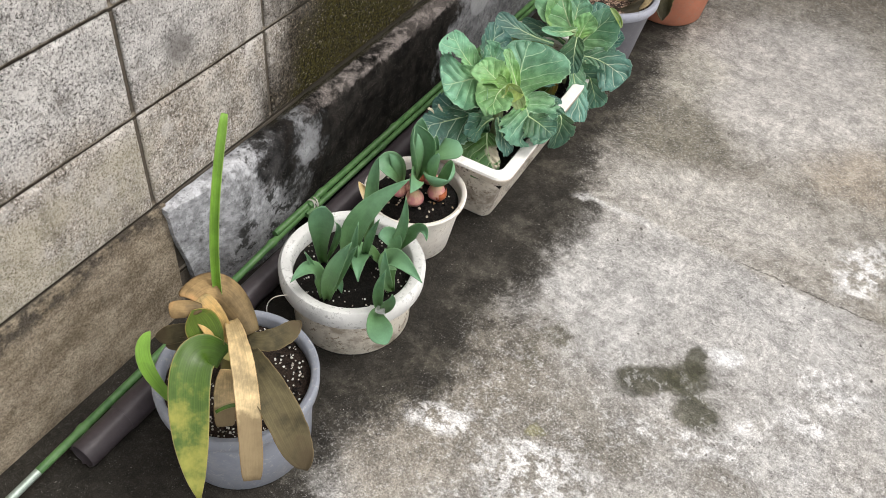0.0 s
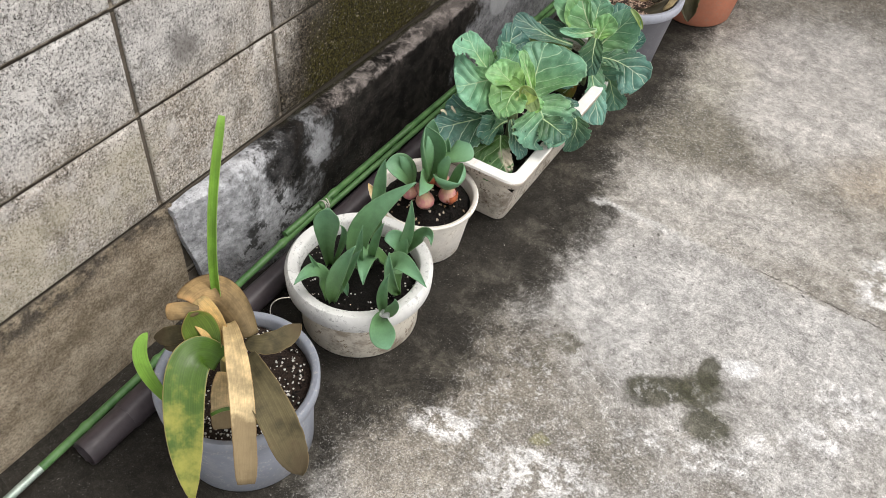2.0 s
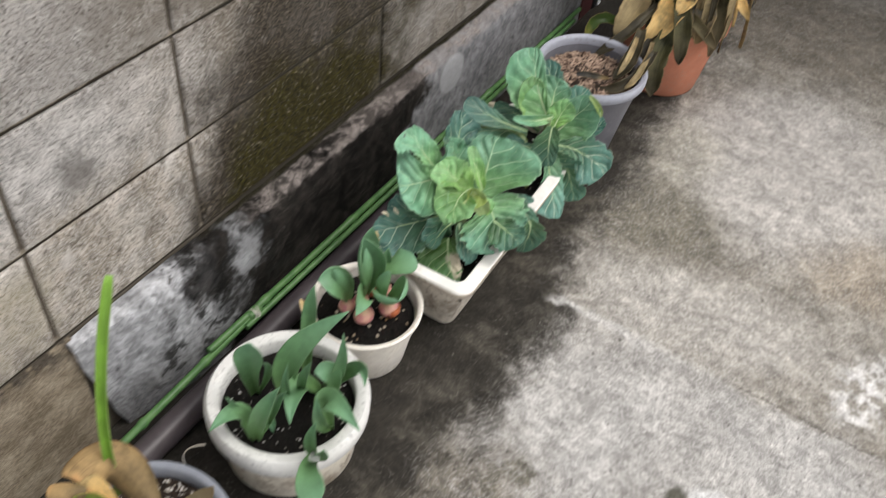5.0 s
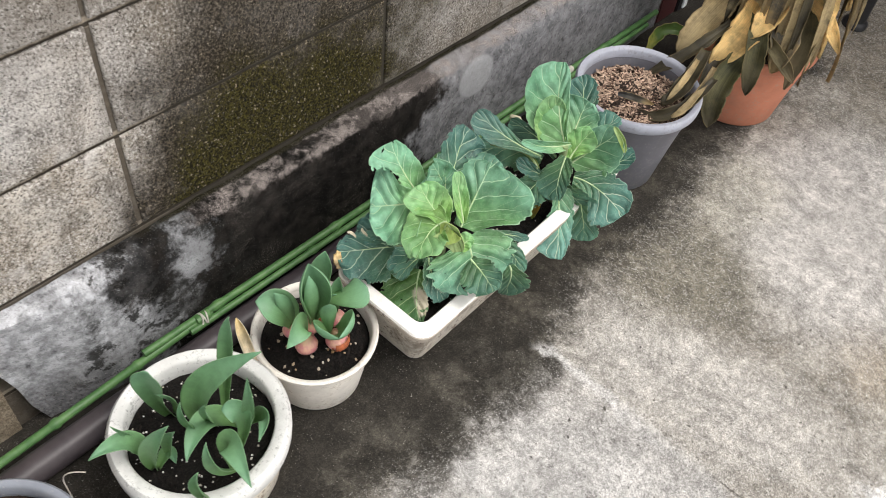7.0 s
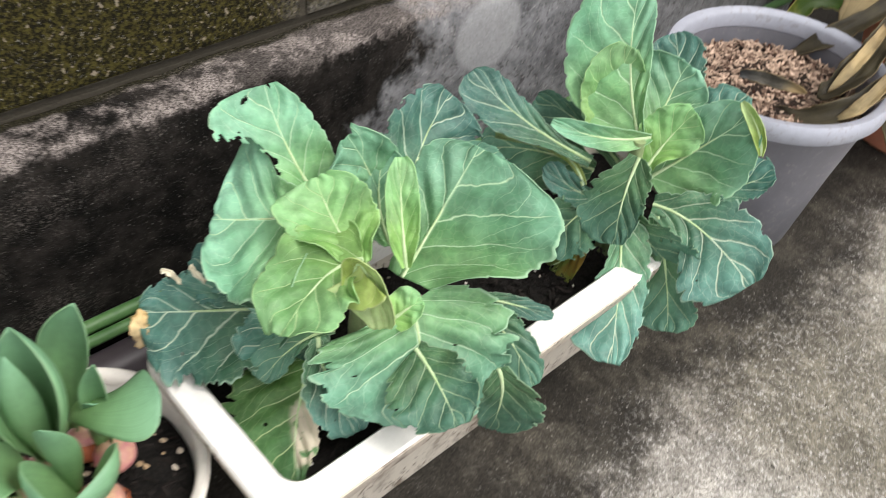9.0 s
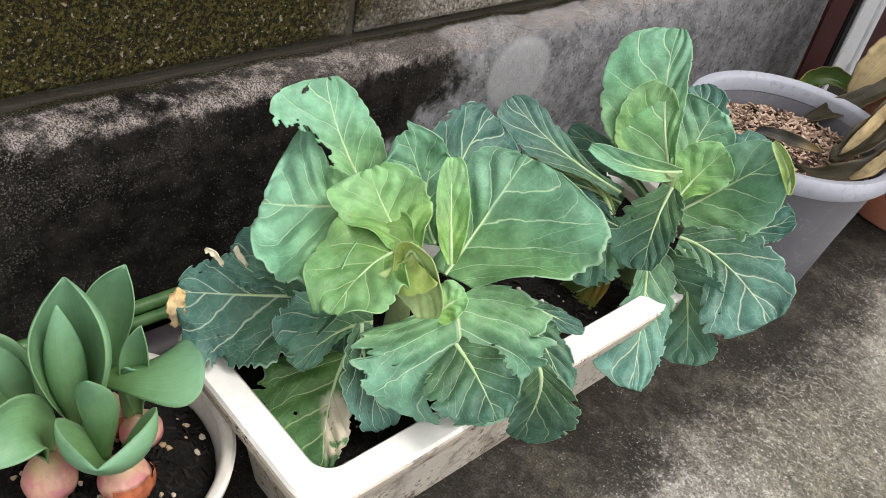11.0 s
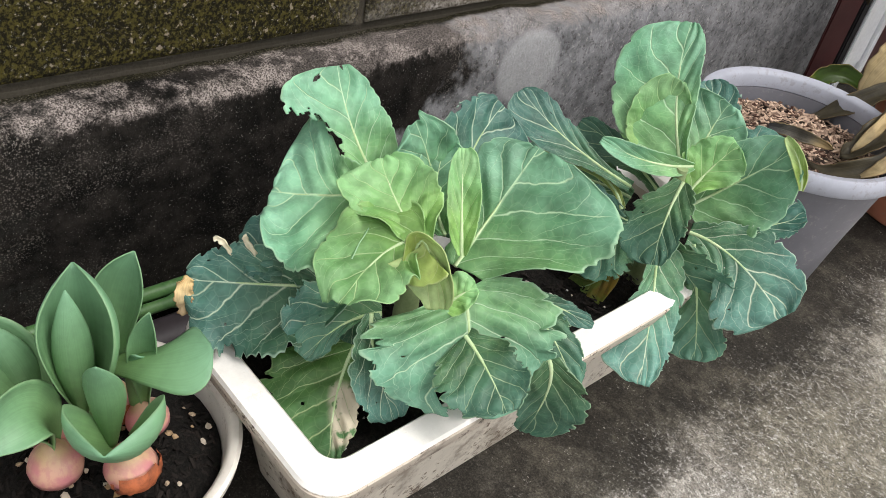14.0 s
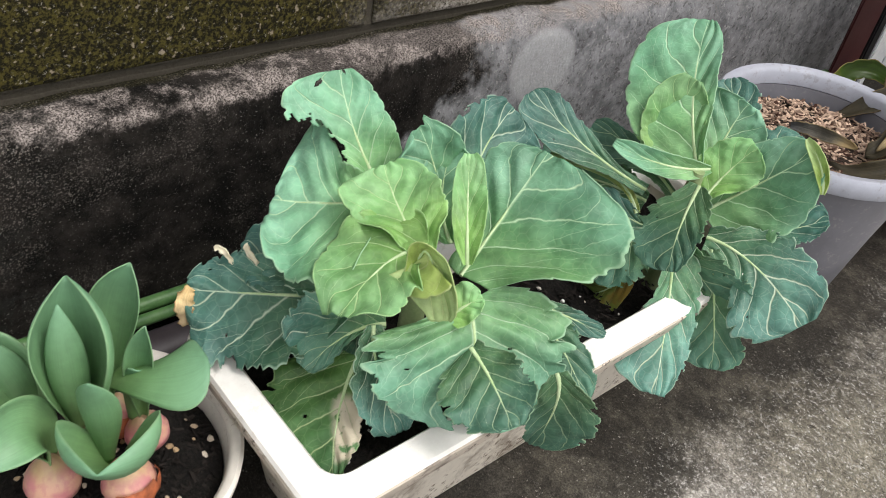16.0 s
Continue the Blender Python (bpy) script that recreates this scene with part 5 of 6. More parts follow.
cabbage_leaf(cabbage_far, (0.312, 1.001, 0.224), (0.268, 1.001, 0.243), (0.210, 0.970, 0.237), (0.005, 0.66), (0.016, 0.82), (0.308, -0.757, 0.577), "yellow", ruffle=0.04, cup=0.10)
cabbage_leaf(cabbage_far, (0.389, 1.079, 0.213), (0.406, 1.134, 0.221), (0.429, 1.164, 0.241), (0.026, 0.82), (0.019, 0.53), (0.140, -0.375, 0.917), "blue", ruffle=0.03, cup=0.06)
cabbage_leaf(cabbage_far, (0.322, 1.095, 0.230), (0.273, 1.186, 0.258), (0.227, 1.230, 0.284), (0.030, 0.77), (0.031, 0.53), (-0.074, -0.415, 0.907), "blue", ruffle=0.03, cup=0.08)
cabbage_leaf(cabbage_far, (0.337, 1.083, 0.236), (0.356, 1.129, 0.271), (0.366, 1.168, 0.302), (0.035, 0.67), (0.022, 0.61), (-0.146, -0.576, 0.805), "veined", ruffle=0.03, cup=0.08)
cabbage_leaf(cabbage_far, (0.356, 1.018, 0.227), (0.390, 1.019, 0.199), (0.433, 1.037, 0.171), (0.044, 0.76), (0.018, 0.68), (0.188, -0.980, -0.071), "dark", ruffle=0.03, cup=0.05)
cabbage_leaf(cabbage_far, (0.326, 1.036, 0.244), (0.269, 1.039, 0.257), (0.206, 1.031, 0.262), (0.026, 0.79), (0.013, 0.78), (0.131, -0.749, 0.649), "dark", ruffle=0.04, cup=0.08)
cabbage_leaf(cabbage_far, (0.358, 1.025, 0.225), (0.317, 0.999, 0.217), (0.269, 0.988, 0.229), (0.015, 0.58), (0.014, 0.80), (0.333, -0.713, 0.617), "veined", ruffle=0.04, cup=0.08)
cabbage_leaf(cabbage_far, (0.297, 1.035, 0.218), (0.233, 1.013, 0.213), (0.184, 0.980, 0.199), (0.039, 0.44), (0.036, 0.62), (0.227, -0.696, 0.681), "dark", ruffle=0.04, cup=0.05)
cabbage_leaf(cabbage_far, (0.438, 1.089, 0.305), (0.424, 1.092, 0.326), (0.401, 1.090, 0.344), (0.006, 0.57), (0.006, 0.55), (0.355, -0.861, 0.364), "yellow", ruffle=0.08, cup=0.5)


# ---- tulips ----
def tulip_leaf(plant, base, bend, tip, width, face, cup=0.30, shape="tulip", curl=0.0):
    width *= 0.84 if base[1] < 0.33 else 1.0
    return leaf(plant, "leaf", base, bend, tip, width, face, M["tulip"], shape, cup, 0.0, 0.0, (), 0.0, 24, 16, seed=len(plant.children), thick=0.0010, curl=curl)


def bulb(plant, at, size, husk=0.0):
    ob = part("bulb", lathe([(0.0, -0.95 * size), (0.55 * size, -0.85 * size), (0.93 * size, -0.4 * size), (size, 0.0), (0.85 * size, 0.45 * size), (0.5 * size, 0.85 * size), (0.24 * size, 1.15 * size), (0.0, 1.3 * size)], 24), M["bulb"], plant, "pink skinned bulb half out of the soil")
    ob.location = Vector(at) - plant.location
    ob.rotation_euler = (0.25 * math.sin(at[0] * 90), 0.25 * math.cos(at[1] * 70), 0.0 if husk else at[1] * 40)
    if husk:
        bm = lathe([(0.7 * size, -0.8 * size), (1.02 * size, -0.4 * size), (1.07 * size, -0.1 * size), (1.05 * size, 0.2 * size), (0.95 * size, 0.42 * size)], 40)
        for f in [f for f in bm.faces if abs(math.atan2(f.calc_center_median().y, f.calc_center_median().x) - husk) > 1.0 + 0.9 * noise.noise(f.calc_center_median() * 160)]:
            bm.faces.remove(f)
        for v in bm.verts:
            v.co *= 1.03 + 0.09 * noise.noise(v.co * 230)
        part("husk", bm, M["husk"], ob, "torn orange husk")
    return ob



tulip = thing("tulip_plant", (0.218, 0.195, 0.122), "leafy tulip shoot without a flower, in the white pot", "tulip", "tulips in the large white pot")
tulip_leaf(tulip, (0.220, 0.193, 0.125), (0.233, 0.172, 0.232), (0.247, 0.166, 0.317), 0.056, (0.458, -0.519, 0.722), 0.22, "spoon")
tulip_leaf(tulip, (0.223, 0.199, 0.125), (0.261, 0.188, 0.229), (0.279, 0.158, 0.300), 0.015, (0.441, -0.530, 0.724), 0.3)
tulip = thing("tulip_plant", (0.278, 0.225, 0.122), "leafy tulip shoot without a flower, in the white pot", "tulip", "tulips in the large white pot")
tulip_leaf(tulip, (0.281, 0.221, 0.125), (0.277, 0.226, 0.239), (0.345, 0.299, 0.339), 0.054, (0.430, -0.551, 0.716), 0.20)
tulip_leaf(tulip, (0.282, 0.256, 0.125), (0.270, 0.285, 0.272), (0.279, 0.294, 0.363), 0.030, (0.431, -0.581, 0.690), 0.3)
tulip_leaf(tulip, (0.288, 0.235, 0.125), (0.319, 0.207, 0.236), (0.352, 0.192, 0.324), 0.019, (0.411, -0.547, 0.729), 0.35)
tulip_leaf(tulip, (0.281, 0.217, 0.125), (0.303, 0.181, 0.224), (0.320, 0.172, 0.314), 0.018, (0.421, -0.531, 0.736), 0.35)
tulip = thing("tulip_plant", (0.322, 0.256, 0.122), "leafy tulip shoot without a flower, in the white pot", "tulip", "tulips in the large white pot")
tulip_leaf(tulip, (0.310, 0.262, 0.125), (0.301, 0.213, 0.187), (0.336, 0.150, 0.183), 0.044, (0.291, -0.380, 0.878), 0.20)
tulip_leaf(tulip, (0.346, 0.233, 0.125), (0.347, 0.253, 0.207), (0.327, 0.228, 0.234), 0.043, (0.386, -0.563, 0.731), 0.30, "spoon")
tulip_leaf(tulip, (0.308, 0.275, 0.125), (0.355, 0.259, 0.230), (0.364, 0.258, 0.336), 0.026, (0.385, -0.573, 0.724), 0.3)
tulip_leaf(tulip, (0.319, 0.269, 0.125), (0.382, 0.270, 0.247), (0.437, 0.217, 0.299), 0.030, (0.372, -0.585, 0.721), 0.3)
tulip = thing("tulip_plant", (0.370, 0.214, 0.122), "leafy tulip shoot without a flower, in the white pot", "tulip", "tulips in the large white pot")
tulip_leaf(tulip, (0.373, 0.209, 0.125), (0.372, 0.207, 0.219), (0.454, 0.184, 0.227), 0.047, (0.287, -0.416, 0.863), 0.18)
tulip_leaf(tulip, (0.370, 0.214, 0.125), (0.382, 0.172, 0.206), (0.382, 0.167, 0.288), 0.025, (0.378, -0.533, 0.757), 0.35)
tulip = thing("tulip_plant", (0.279, 0.125, 0.122), "leafy tulip shoot without a flower, in the white pot", "tulip", "tulips in the large white pot")
tulip_leaf(tulip, (0.283, 0.121, 0.125), (0.300, 0.119, 0.216), (0.326, 0.144, 0.289), 0.036, (0.429, -0.501, 0.751), 0.30)
tulip_leaf(tulip, (0.274, 0.120, 0.125), (0.266, 0.105, 0.212), (0.265, 0.042, 0.234), 0.036, (0.316, -0.346, 0.883), 0.25)
tulip_leaf(tulip, (0.287, 0.124, 0.125), (0.287, 0.147, 0.153), (0.300, 0.147, 0.128), 0.024, (0.420, -0.497, 0.759), 0.3)
tulip_leaf(tulip, (0.246, 0.147, 0.125), (0.259, 0.113, 0.210), (0.263, 0.088, 0.274), 0.011, (0.449, -0.491, 0.746), 0.4)
tulip_leaf(tulip, (0.282, 0.148, 0.125), (0.308, 0.145, 0.219), (0.337, 0.146, 0.284), 0.023, (0.422, -0.515, 0.746), 0.35)
tulip = thing("tulip_plant", (0.383, 0.160, 0.122), "leafy tulip shoot without a flower, in the white pot", "tulip", "tulips in the large white pot")
tulip_leaf(tulip, (0.386, 0.156, 0.125), (0.410, 0.104, 0.170), (0.461, 0.062, 0.180), 0.054, (0.364, -0.497, 0.788), 0.12, "spoon")
tulip_leaf(tulip, (0.384, 0.154, 0.125), (0.393, 0.133, 0.210), (0.407, 0.134, 0.278), 0.023, (0.377, -0.518, 0.767), 0.40)
tulip_leaf(tulip, (0.387, 0.153, 0.125), (0.419, 0.132, 0.198), (0.435, 0.113, 0.250), 0.025, (0.361, -0.518, 0.776), 0.35)
tulip = thing("tulip_plant", (0.258, 0.448, 0.135), "broad-leaved tulip shoot on a bare pink bulb", "tulip", "tulips in the small white pot")
bulb(tulip, (0.260, 0.452, 0.160), 0.0165)
tulip_leaf(tulip, (0.262, 0.459, 0.178), (0.258, 0.468, 0.249), (0.250, 0.468, 0.314), 0.104, (0.80, -0.42, 0.25), 0.0, "goblet", 2.35)
tulip_leaf(tulip, (0.268, 0.456, 0.182), (0.276, 0.453, 0.250), (0.263, 0.457, 0.304), 0.030, (0.90, -0.30, 0.10), 0.0, "tulip", -0.9)
tulip = thing("tulip_plant", (0.250, 0.486, 0.135), "broad-leaved tulip shoot on a bare pink bulb", "tulip", "tulips in the small white pot")
bulb(tulip, (0.252, 0.488, 0.160), 0.0165, -0.6)
tulip_leaf(tulip, (0.250, 0.484, 0.180), (0.236, 0.500, 0.242), (0.237, 0.515, 0.296), 0.052, (0.70, -0.60, 0.25), 0.0, "goblet", 1.6)
tulip = thing("tulip_plant", (0.274, 0.502, 0.132), "broad-leaved tulip shoot on a bare pink bulb", "tulip", "tulips in the small white pot")
bulb(tulip, (0.277, 0.501, 0.160), 0.0172)
tulip_leaf(tulip, (0.276, 0.496, 0.176), (0.276, 0.497, 0.214), (0.283, 0.500, 0.236), 0.020, (-0.60, 0.10, 0.50), 0.0, "blade", 1.3)
tulip_leaf(tulip, (0.262, 0.486, 0.220), (0.298, 0.505, 0.243), (0.316, 0.536, 0.258), 0.060, (-0.05, -0.35, 0.93), 0.0, "spoon", -0.55)
tulip_leaf(tulip, (0.277, 0.501, 0.180), (0.276, 0.503, 0.235), (0.281, 0.506, 0.276), 0.030, (0.70, -0.60, 0.20), 0.0, "tulip", 1.5)
tulip = thing("tulip_plant", (0.309, 0.472, 0.130), "broad-leaved tulip shoot on a bare pink bulb", "tulip", "tulips in the small white pot")
bulb(tulip, (0.311, 0.473, 0.158), 0.0200, 0.25)
tulip_leaf(tulip, (0.310, 0.468, 0.176), (0.336, 0.456, 0.203), (0.350, 0.443, 0.234), 0.122, (-0.66, 0.26, 0.72), 0.0, "goblet", 2.1)
tulip_leaf(tulip, (0.306, 0.461, 0.182), (0.309, 0.458, 0.236), (0.315, 0.455, 0.280), 0.036, (0.70, -0.50, 0.20), 0.0, "tulip", -1.3)
tulip = thing("tulip_plant", (0.283, 0.428, 0.131), "broad-leaved tulip shoot on a bare pink bulb", "tulip", "tulips in the small white pot")
bulb(tulip, (0.284, 0.428, 0.160), 0.0200)
tulip_leaf(tulip, (0.281, 0.428, 0.176), (0.285, 0.418, 0.226), (0.305, 0.372, 0.226), 0.048, (0.50, 0.70, 0.50), 0.0, "goblet", 1.1)
tulip_leaf(tulip, (0.281, 0.428, 0.178), (0.284, 0.412, 0.212), (0.292, 0.392, 0.224), 0.030, (0.42, 0.73, 0.54), 0.0, "tulip", 1.2)
tulip = thing("tulip_plant", (0.240, 0.430, 0.131), "broad-leaved tulip shoot on a bare pink bulb", "tulip", "tulips in the small white pot")
bulb(tulip, (0.243, 0.430, 0.158), 0.0165)
tulip_leaf(tulip, (0.246, 0.428, 0.174), (0.236, 0.416, 0.225), (0.210, 0.386, 0.246), 0.062, (0.70, -0.10, 0.70), 0.0, "goblet", 0.8)
tulip_leaf(tulip, (0.246, 0.430, 0.176), (0.244, 0.424, 0.225), (0.226, 0.412, 0.262), 0.030, (0.80, -0.30, 0.40), 0.0, "tulip", -1.1)


# ---- withered clivia in the blue-grey pot ----
clivia = thing("clivia_plant", (0.283, -0.139, 0.145), "half-withered clivia with one green and several tan leaves", "clivia")
part("stem", tube([(0, 0, -0.02), (0.0, 0.0, 0.05), (0.012, -0.01, 0.115)], [0.02, 0.019, 0.014], 16), M["clivia"], clivia)


def clivia_leaf(base, bend, tip, width, face, tone):
    look_of = {"upright": "lime", "green": "clivia", "inner": "inner", "stalk": "clivia", "hood": "hood"}.get(tone, tone)
    shape = {"upright": "blade", "tan": "torn", "hood": "torn", "gold": "torn", "stalk": "blade"}.get(tone, "strap")
    dry = tone in ("tan", "brown", "hood", "gold")
    return leaf(clivia, "leaf", base, bend, tip, width * {"upright": 0.6, "tan": 0.68, "hood": 0.85, "green": 0.92}.get(tone, 1.0), face, M[look_of], shape, {"upright": 0.5, "hood": -0.22}.get(tone, 0.10), {"tan": 0.02, "hood": 0.06, "brown": 0.05}.get(tone, 0.02), 0.035 if dry else 0.01, (), 0.0, 34, 18, seed=len(clivia.children), thick=0.0012, curl={"hood": -1.1, "gold": 0.7, "inner": 0.6}.get(tone, 0.0),
                label={"tan": "dry tan leaf", "hood": "dry brown leaf folded over", "gold": "dry tan leaf", "brown": "dry brown leaf"}.get(tone, ""))


clivia_leaf((0.262, -0.122, 0.285), (0.246, -0.099, 0.457), (0.223, -0.023, 0.632), 0.022, (0.67, -0.62, 0.41), "upright")
clivia_leaf((0.316, -0.182, 0.300), (0.311, -0.244, 0.325), (0.401, -0.347, 0.195), 0.066, (0.491, -0.313, 0.813), "green")
clivia_leaf((0.307, -0.146, 0.348), (0.382, -0.206, 0.315), (0.447, -0.281, 0.200), 0.054, (0.450, -0.350, 0.821), "tan")
clivia_leaf((0.318, -0.119, 0.295), (0.265, -0.116, 0.355), (0.261, -0.170, 0.385), 0.086, (0.415, -0.325, 0.850), "hood")
clivia_leaf((0.310, -0.170, 0.315), (0.287, -0.165, 0.355), (0.263, -0.167, 0.388), 0.046, (0.398, -0.420, 0.800), "gold")
clivia_leaf((0.279, -0.173, 0.386), (0.264, -0.191, 0.392), (0.244, -0.206, 0.388), 0.036, (0.450, -0.400, 0.800), "hood")
clivia_leaf((0.302, -0.185, 0.315), (0.283, -0.182, 0.350), (0.273, -0.188, 0.390), 0.056, (0.516, -0.357, 0.779), "inner")
clivia_leaf((0.344, -0.156, 0.300), (0.443, -0.199, 0.275), (0.496, -0.214, 0.180), 0.056, (0.401, -0.362, 0.841), "brown")
clivia_leaf((0.313, -0.125, 0.285), (0.351, -0.100, 0.285), (0.348, -0.035, 0.265), 0.036, (0.337, -0.310, 0.889), "brown")
clivia_leaf((0.343, -0.150, 0.300), (0.368, -0.160, 0.290), (0.390, -0.172, 0.270), 0.032, (0.444, -0.387, 0.808), "brown")
clivia_leaf((0.329, -0.191, 0.290), (0.337, -0.210, 0.250), (0.351, -0.232, 0.200), 0.050, (0.465, -0.338, 0.819), "tan")
clivia_leaf((0.248, -0.176, 0.310), (0.235, -0.196, 0.315), (0.206, -0.213, 0.300), 0.030, (0.536, -0.343, 0.772), "brown")
clivia_leaf((0.268, -0.187, 0.300), (0.250, -0.201, 0.305), (0.226, -0.213, 0.295), 0.020, (0.526, -0.342, 0.779), "brown")
clivia_leaf((0.274, -0.263, 0.254), (0.234, -0.262, 0.318), (0.224, -0.232, 0.350), 0.022, (0.537, -0.303, 0.787), "lime")
clivia_leaf((0.358, -0.251, 0.271), (0.385, -0.224, 0.279), (0.412, -0.210, 0.247), 0.006, (0.439, -0.337, 0.833), "stalk")


# ---- dead leaves in the bark pot, and the withered plant behind it ----
dead = thing("withered_plant", (0.341, 1.367, 0.193), "dead strap-leaved plant collapsed over the bark chips", "dead plant")


def dead_leaf(plant, base, bend, tip, width, face, tone, shape="strap"):
    tone = {"green": "clivia", "grey": "ash", "tan": "straw"}.get(tone, tone)
    return leaf(plant, "leaf", base, bend, tip, width, face, M[tone], shape, 0.28, 0.13, 0.10, (), 0.0, 30, 14, seed=len(plant.children) + 3, thick=0.0012)


dead_leaf(dead, (0.350, 1.622, 0.308), (0.320, 1.517, 0.255), (0.262, 1.450, 0.193), 0.028, (0.12, -0.57, 0.81), "char")
dead_leaf(dead, (0.421, 1.454, 0.278), (0.397, 1.350, 0.224), (0.330, 1.326, 0.202), 0.026, (0.14, -0.55, 0.82), "char")
dead_leaf(dead, (0.289, 1.297, 0.239), (0.319, 1.307, 0.244), (0.365, 1.319, 0.246), 0.015, (0.22, -0.83, 0.52), "grey")
dead_leaf(dead, (0.401, 1.481, 0.283), (0.416, 1.379, 0.250), (0.398, 1.344, 0.218), 0.016, (0.31, -0.38, 0.87), "straw")
dead_leaf(dead, (0.355, 1.522, 0.281), (0.375, 1.414, 0.245), (0.359, 1.368, 0.219), 0.036, (0.01, -0.36, 0.93), "char")
dead_leaf(dead, (0.357, 1.487, 0.274), (0.369, 1.423, 0.260), (0.367, 1.373, 0.228), 0.015, (0.30, -0.30, 0.91), "straw")

withered = thing("withered_plant", (0.365, 1.789, 0.182), "large withered plant with golden and grey drooping leaves", "dead plant")
part("stem", tube([(0, 0, -0.02), (0, 0, 0.06), (0.01, 0.0, 0.15)], [0.03, 0.026, 0.018], 14), M["olive"], withered)
dead_leaf(withered, (0.337, 1.765, 0.327), (0.384, 1.653, 0.316), (0.361, 1.561, 0.221), 0.074, (0.32, -0.39, 0.87), "gold")
dead_leaf(withered, (0.299, 1.758, 0.333), (0.300, 1.627, 0.299), (0.287, 1.536, 0.222), 0.067, (0.20, -0.43, 0.88), "tan")
dead_leaf(withered, (0.356, 1.783, 0.345), (0.442, 1.707, 0.315), (0.471, 1.649, 0.223), 0.065, (0.09, -0.63, 0.77), "grey")
dead_leaf(withered, (0.388, 1.792, 0.347), (0.475, 1.745, 0.319), (0.510, 1.663, 0.193), 0.046, (0.13, -0.71, 0.69), "brown")
dead_leaf(withered, (0.385, 1.670, 0.322), (0.430, 1.606, 0.290), (0.460, 1.569, 0.196), 0.046, (0.19, -0.72, 0.67), "olive")
dead_leaf(withered, (0.410, 1.627, 0.251), (0.409, 1.539, 0.211), (0.434, 1.500, 0.123), 0.056, (0.19, -0.68, 0.71), "olive")
dead_leaf(withered, (0.261, 1.685, 0.171), (0.196, 1.636, 0.196), (0.192, 1.585, 0.136), 0.030, (0.63, -0.58, 0.52), "green")
dead_leaf(withered, (0.386, 1.785, 0.336), (0.466, 1.765, 0.356), (0.565, 1.740, 0.287), 0.036, (0.01, -0.75, 0.66), "gold")
dead_leaf(withered, (0.303, 1.780, 0.326), (0.347, 1.668, 0.298), (0.374, 1.509, 0.187), 0.044, (0.21, -0.39, 0.90), "char")
dead_leaf(withered, (0.335, 1.792, 0.328), (0.405, 1.694, 0.350), (0.408, 1.608, 0.301), 0.058, (0.01, -0.12, 0.99), "gold")
dead_leaf(withered, (0.356, 1.823, 0.326), (0.430, 1.780, 0.352), (0.500, 1.742, 0.268), 0.049, (-0.01, -0.61, 0.79), "grey")
dead_leaf(withered, (0.406, 1.673, 0.279), (0.460, 1.655, 0.272), (0.523, 1.660, 0.222), 0.030, (0.21, -0.79, 0.57), "brown")
rng = random.Random(17)
for k in range(16):
    turn = radians(10 + 140 * k / 15 + rng.uniform(-9, 9))
    reach, rise, drop = rng.uniform(0.15, 0.27), rng.uniform(0.14, 0.38), rng.uniform(0.02, 0.22)
    c, s = math.cos(turn), math.sin(turn)
    root = Vector((0.367 + 0.017 * c, 1.791 + 0.017 * s, 0.30))
    bend = root + Vector((0.55 * reach * c, 0.55 * reach * s, 0.55 * rise))
    tip = root + Vector((reach * c * 1.05, reach * s * 1.05, 0.13 - drop))
    dead_leaf(withered, root, bend, tip, rng.uniform(0.035, 0.065), (c, s, 0.7), rng.choice(("gold", "tan", "brown", "olive", "brown")))

rng = random.Random(23)
for k in range(16):
    turn = radians(-105 + 125 * k / 15 + rng.uniform(-8, 8))
    reach, rise, drop = rng.uniform(0.10, 0.18), rng.uniform(0.18, 0.38), rng.uniform(0.09, 0.25)
    c, s = math.cos(turn), math.sin(turn)
    root = Vector((0.367 + 0.014 * c, 1.791 + 0.014 * s, 0.31))
    bend = root + Vector((0.62 * reach * c, 0.62 * reach * s, 0.5 * rise))
    tip = root + Vector((reach * c, reach * s, 0.10 - drop))
    dead_leaf(withered, root, bend, tip, rng.uniform(0.022, 0.045), (c, s, 0.6), rng.choice(("gold", "straw", "grey", "char", "straw")))

# ---- small things ----
part("cut_stalk", tube([(-0.060, 0.020, 0.050), (-0.110, 0.042, 0.066), (-0.155, 0.058, 0.074), (-0.172, 0.062, 0.070)], [0.004, 0.006, 0.011, 0.005], 10), M["cream"], cabbage_far, "broken cream leaf stalk")
tape = thing("tape_wrap", (0.0560, 1.468, 0.0680), "short white tape wound round the garden pole", "tape")
part("wrap", tube([(0, -0.016, -0.0005), (0, -0.014, -0.0004), (0, 0.014, 0.0004), (0, 0.016, 0.0005)], [0.0078, 0.0088, 0.0088, 0.0078], 14), M["tie"], tape)
hook = thing("wire_hook", (0.256, 0.003, 0.0), "thin white wire hook between two pots", "wire")
part("wire", tube([(0.0, 0.0, 0.0), (-0.012, 0.0, 0.10)] + [curve3((-0.020, 0.002, 0.175), (-0.012, 0.010, 0.203), (0.006, 0.030, 0.206), k / 8) for k in range(9)], 0.0011, 8), M["perlite"], hook)
petal = thing("dry_petal", (0.222, 0.352, 0.112), "dry pointed cream petal leaning between two white pots", "petal")
leaf(petal, "petal", (0.240, 0.350, 0.120), (0.222, 0.352, 0.165), (0.189, 0.358, 0.205), 0.020, (0.55, -0.55, 0.60), M["petal"], "strap", 0.35, 0.02, 0.02, (), 0.0, 16, 8, seed=2)
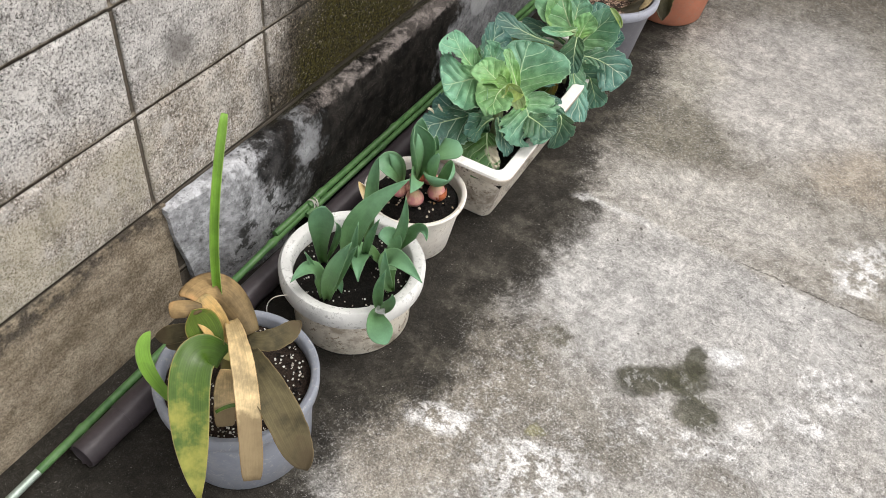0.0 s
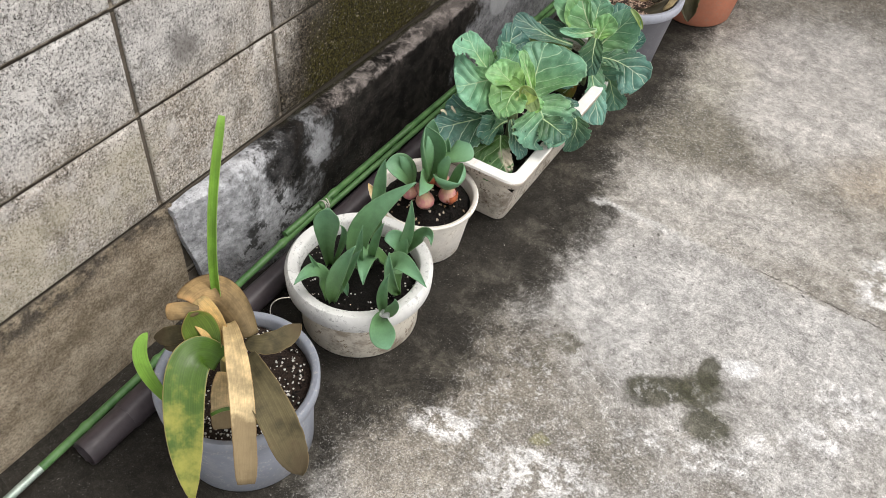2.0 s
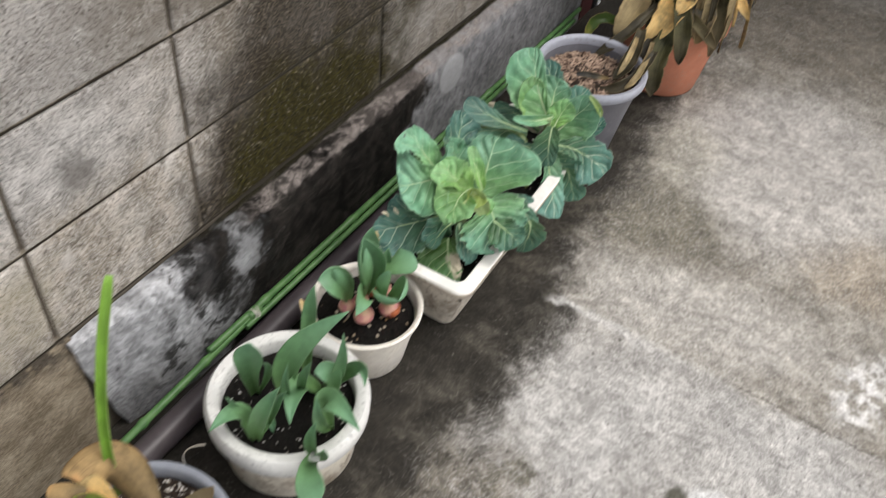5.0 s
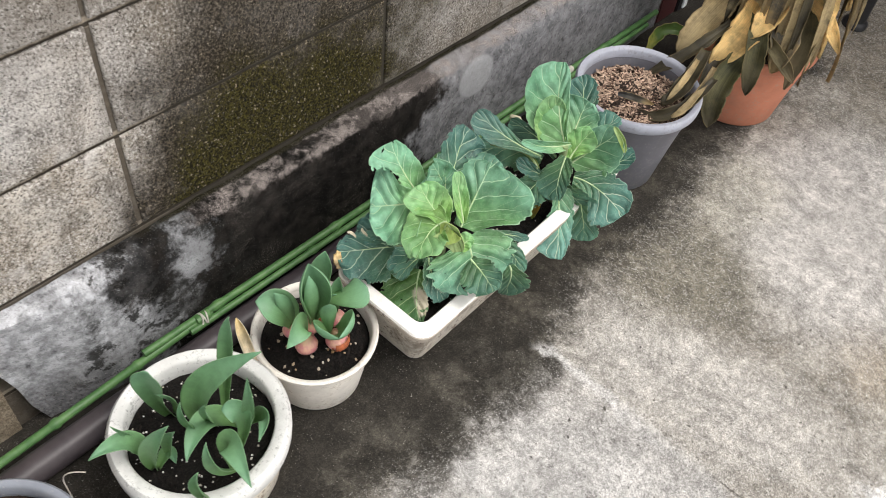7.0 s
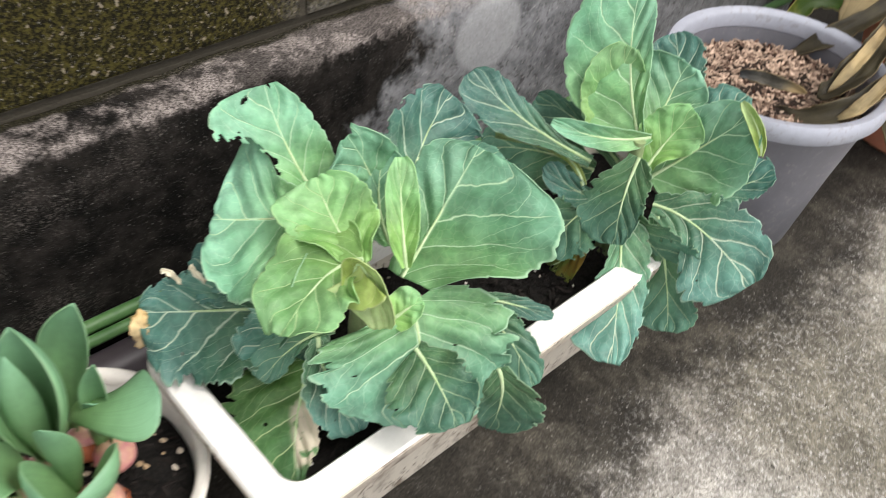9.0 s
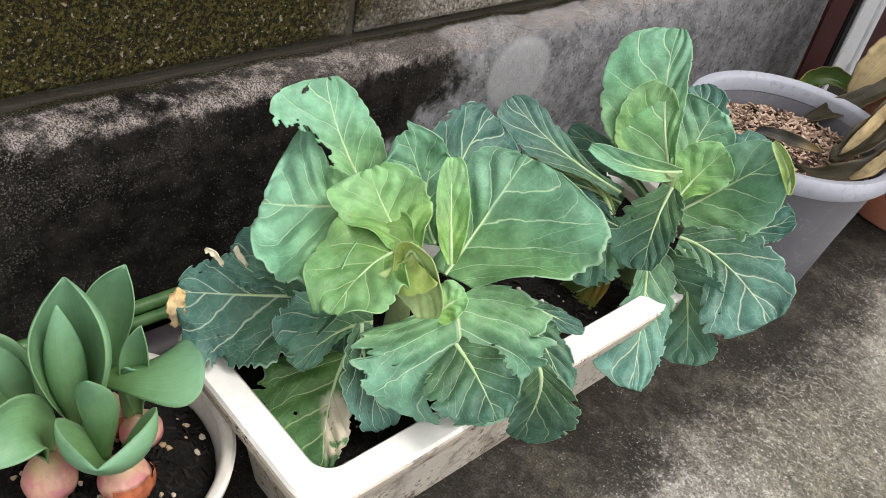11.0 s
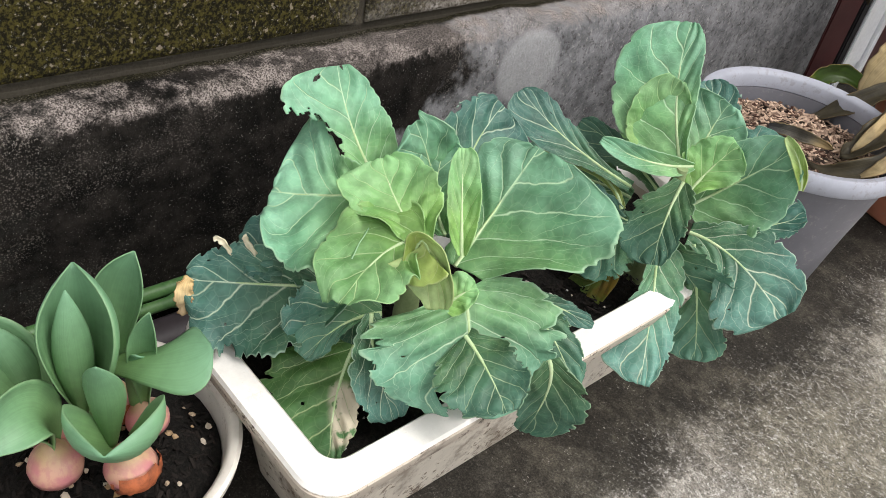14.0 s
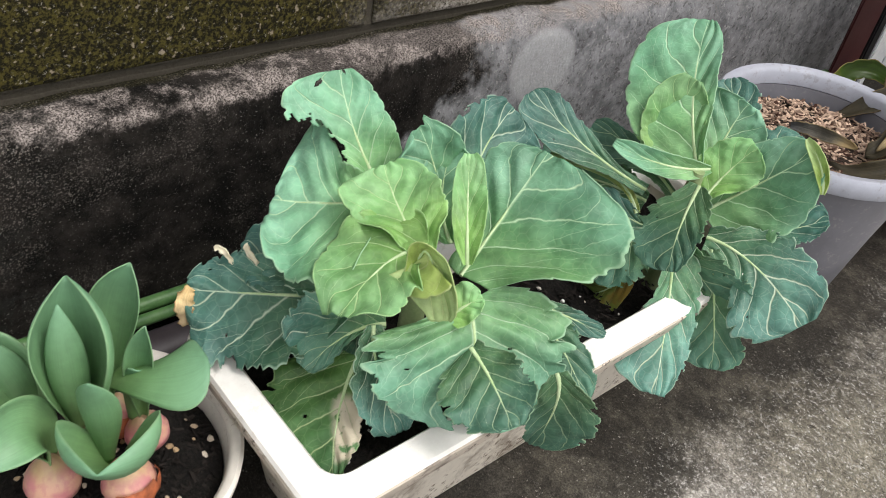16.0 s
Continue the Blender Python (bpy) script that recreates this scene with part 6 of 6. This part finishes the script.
leaf(cabbage_near, "dry_tip", (0.206, 0.572, 0.222), (0.211, 0.564, 0.211), (0.222, 0.562, 0.198), 0.015, (0.72, -0.45, 0.52), M["tan"], "torn", 0.2, 0.20, 0.25, (), 0.0, 20, 10, "dry tan leaf tip", seed=4)
for k in range(2):
    start = Vector((0.214 + 0.012 * k, 0.606 + 0.016 * k, 0.240 + 0.003 * k))
    leaf(cabbage_near, "shred", start, start + Vector((-0.006, -0.006, 0.012)), start + Vector((-0.010 + 0.004 * k, -0.012 + 0.006 * k, 0.014 + 0.004 * (k % 2))), 0.005, (0.7, -0.5, 0.5), M["cream"], "torn", 0.3, 0.3, 0.3, (), 0.0, 10, 6, "dry eaten leaf scrap", seed=k)

# ---- face blocks of the wall ----
tagged(part("wall_foot", box(-0.006, 0.0015, -1.32, 0.020, 0.0, 0.2955, 0.001), M["block"], smooth=False), "brown damp concrete foot of the block wall", "wall", kind="structure")


def block_mesh(w, h):
    """A block's face: 40 mm deep, its arrises worn round."""
    e, d = 0.004, 0.040
    rings = [(-d, 0.0), (-e, 0.0), (-0.0012, 0.0022), (0.0, e * 1.6)]
    bm = bmesh.new()
    made = [[bm.verts.new((x, y, z)) for y, z in ((k, k), (w - k, k), (w - k, h - k), (k, h - k))] for x, k in rings]
    for a, b in zip(made, made[1:]):
        for j in range(4):
            bm.faces.new((a[j], a[(j + 1) % 4], b[(j + 1) % 4], b[j]))
    bm.faces.new(made[0]), bm.faces.new(made[-1])
    bmesh.ops.recalc_face_normals(bm, faces=bm.faces)
    me = bpy.data.meshes.new("block")
    bm.to_mesh(me)
    bm.free()
    me.materials.append(M["block"])
    return me


rng = random.Random(4)
meshes = {}
for z0, z1 in zip(COURSES, COURSES[1:]):
    for y0, y1 in zip(JOINTS, JOINTS[1:]):
        key = (round(y1 - y0, 3), round(z1 - z0, 3))
        if key not in meshes:
            meshes[key] = block_mesh(key[0] - 0.009, key[1] - 0.009)
        ob = new("block", meshes[key])
        ob.parent = wall
        ob.location = (rng.uniform(-0.0015, 0.0012), y0 + 0.0045, z0 + 0.0045)
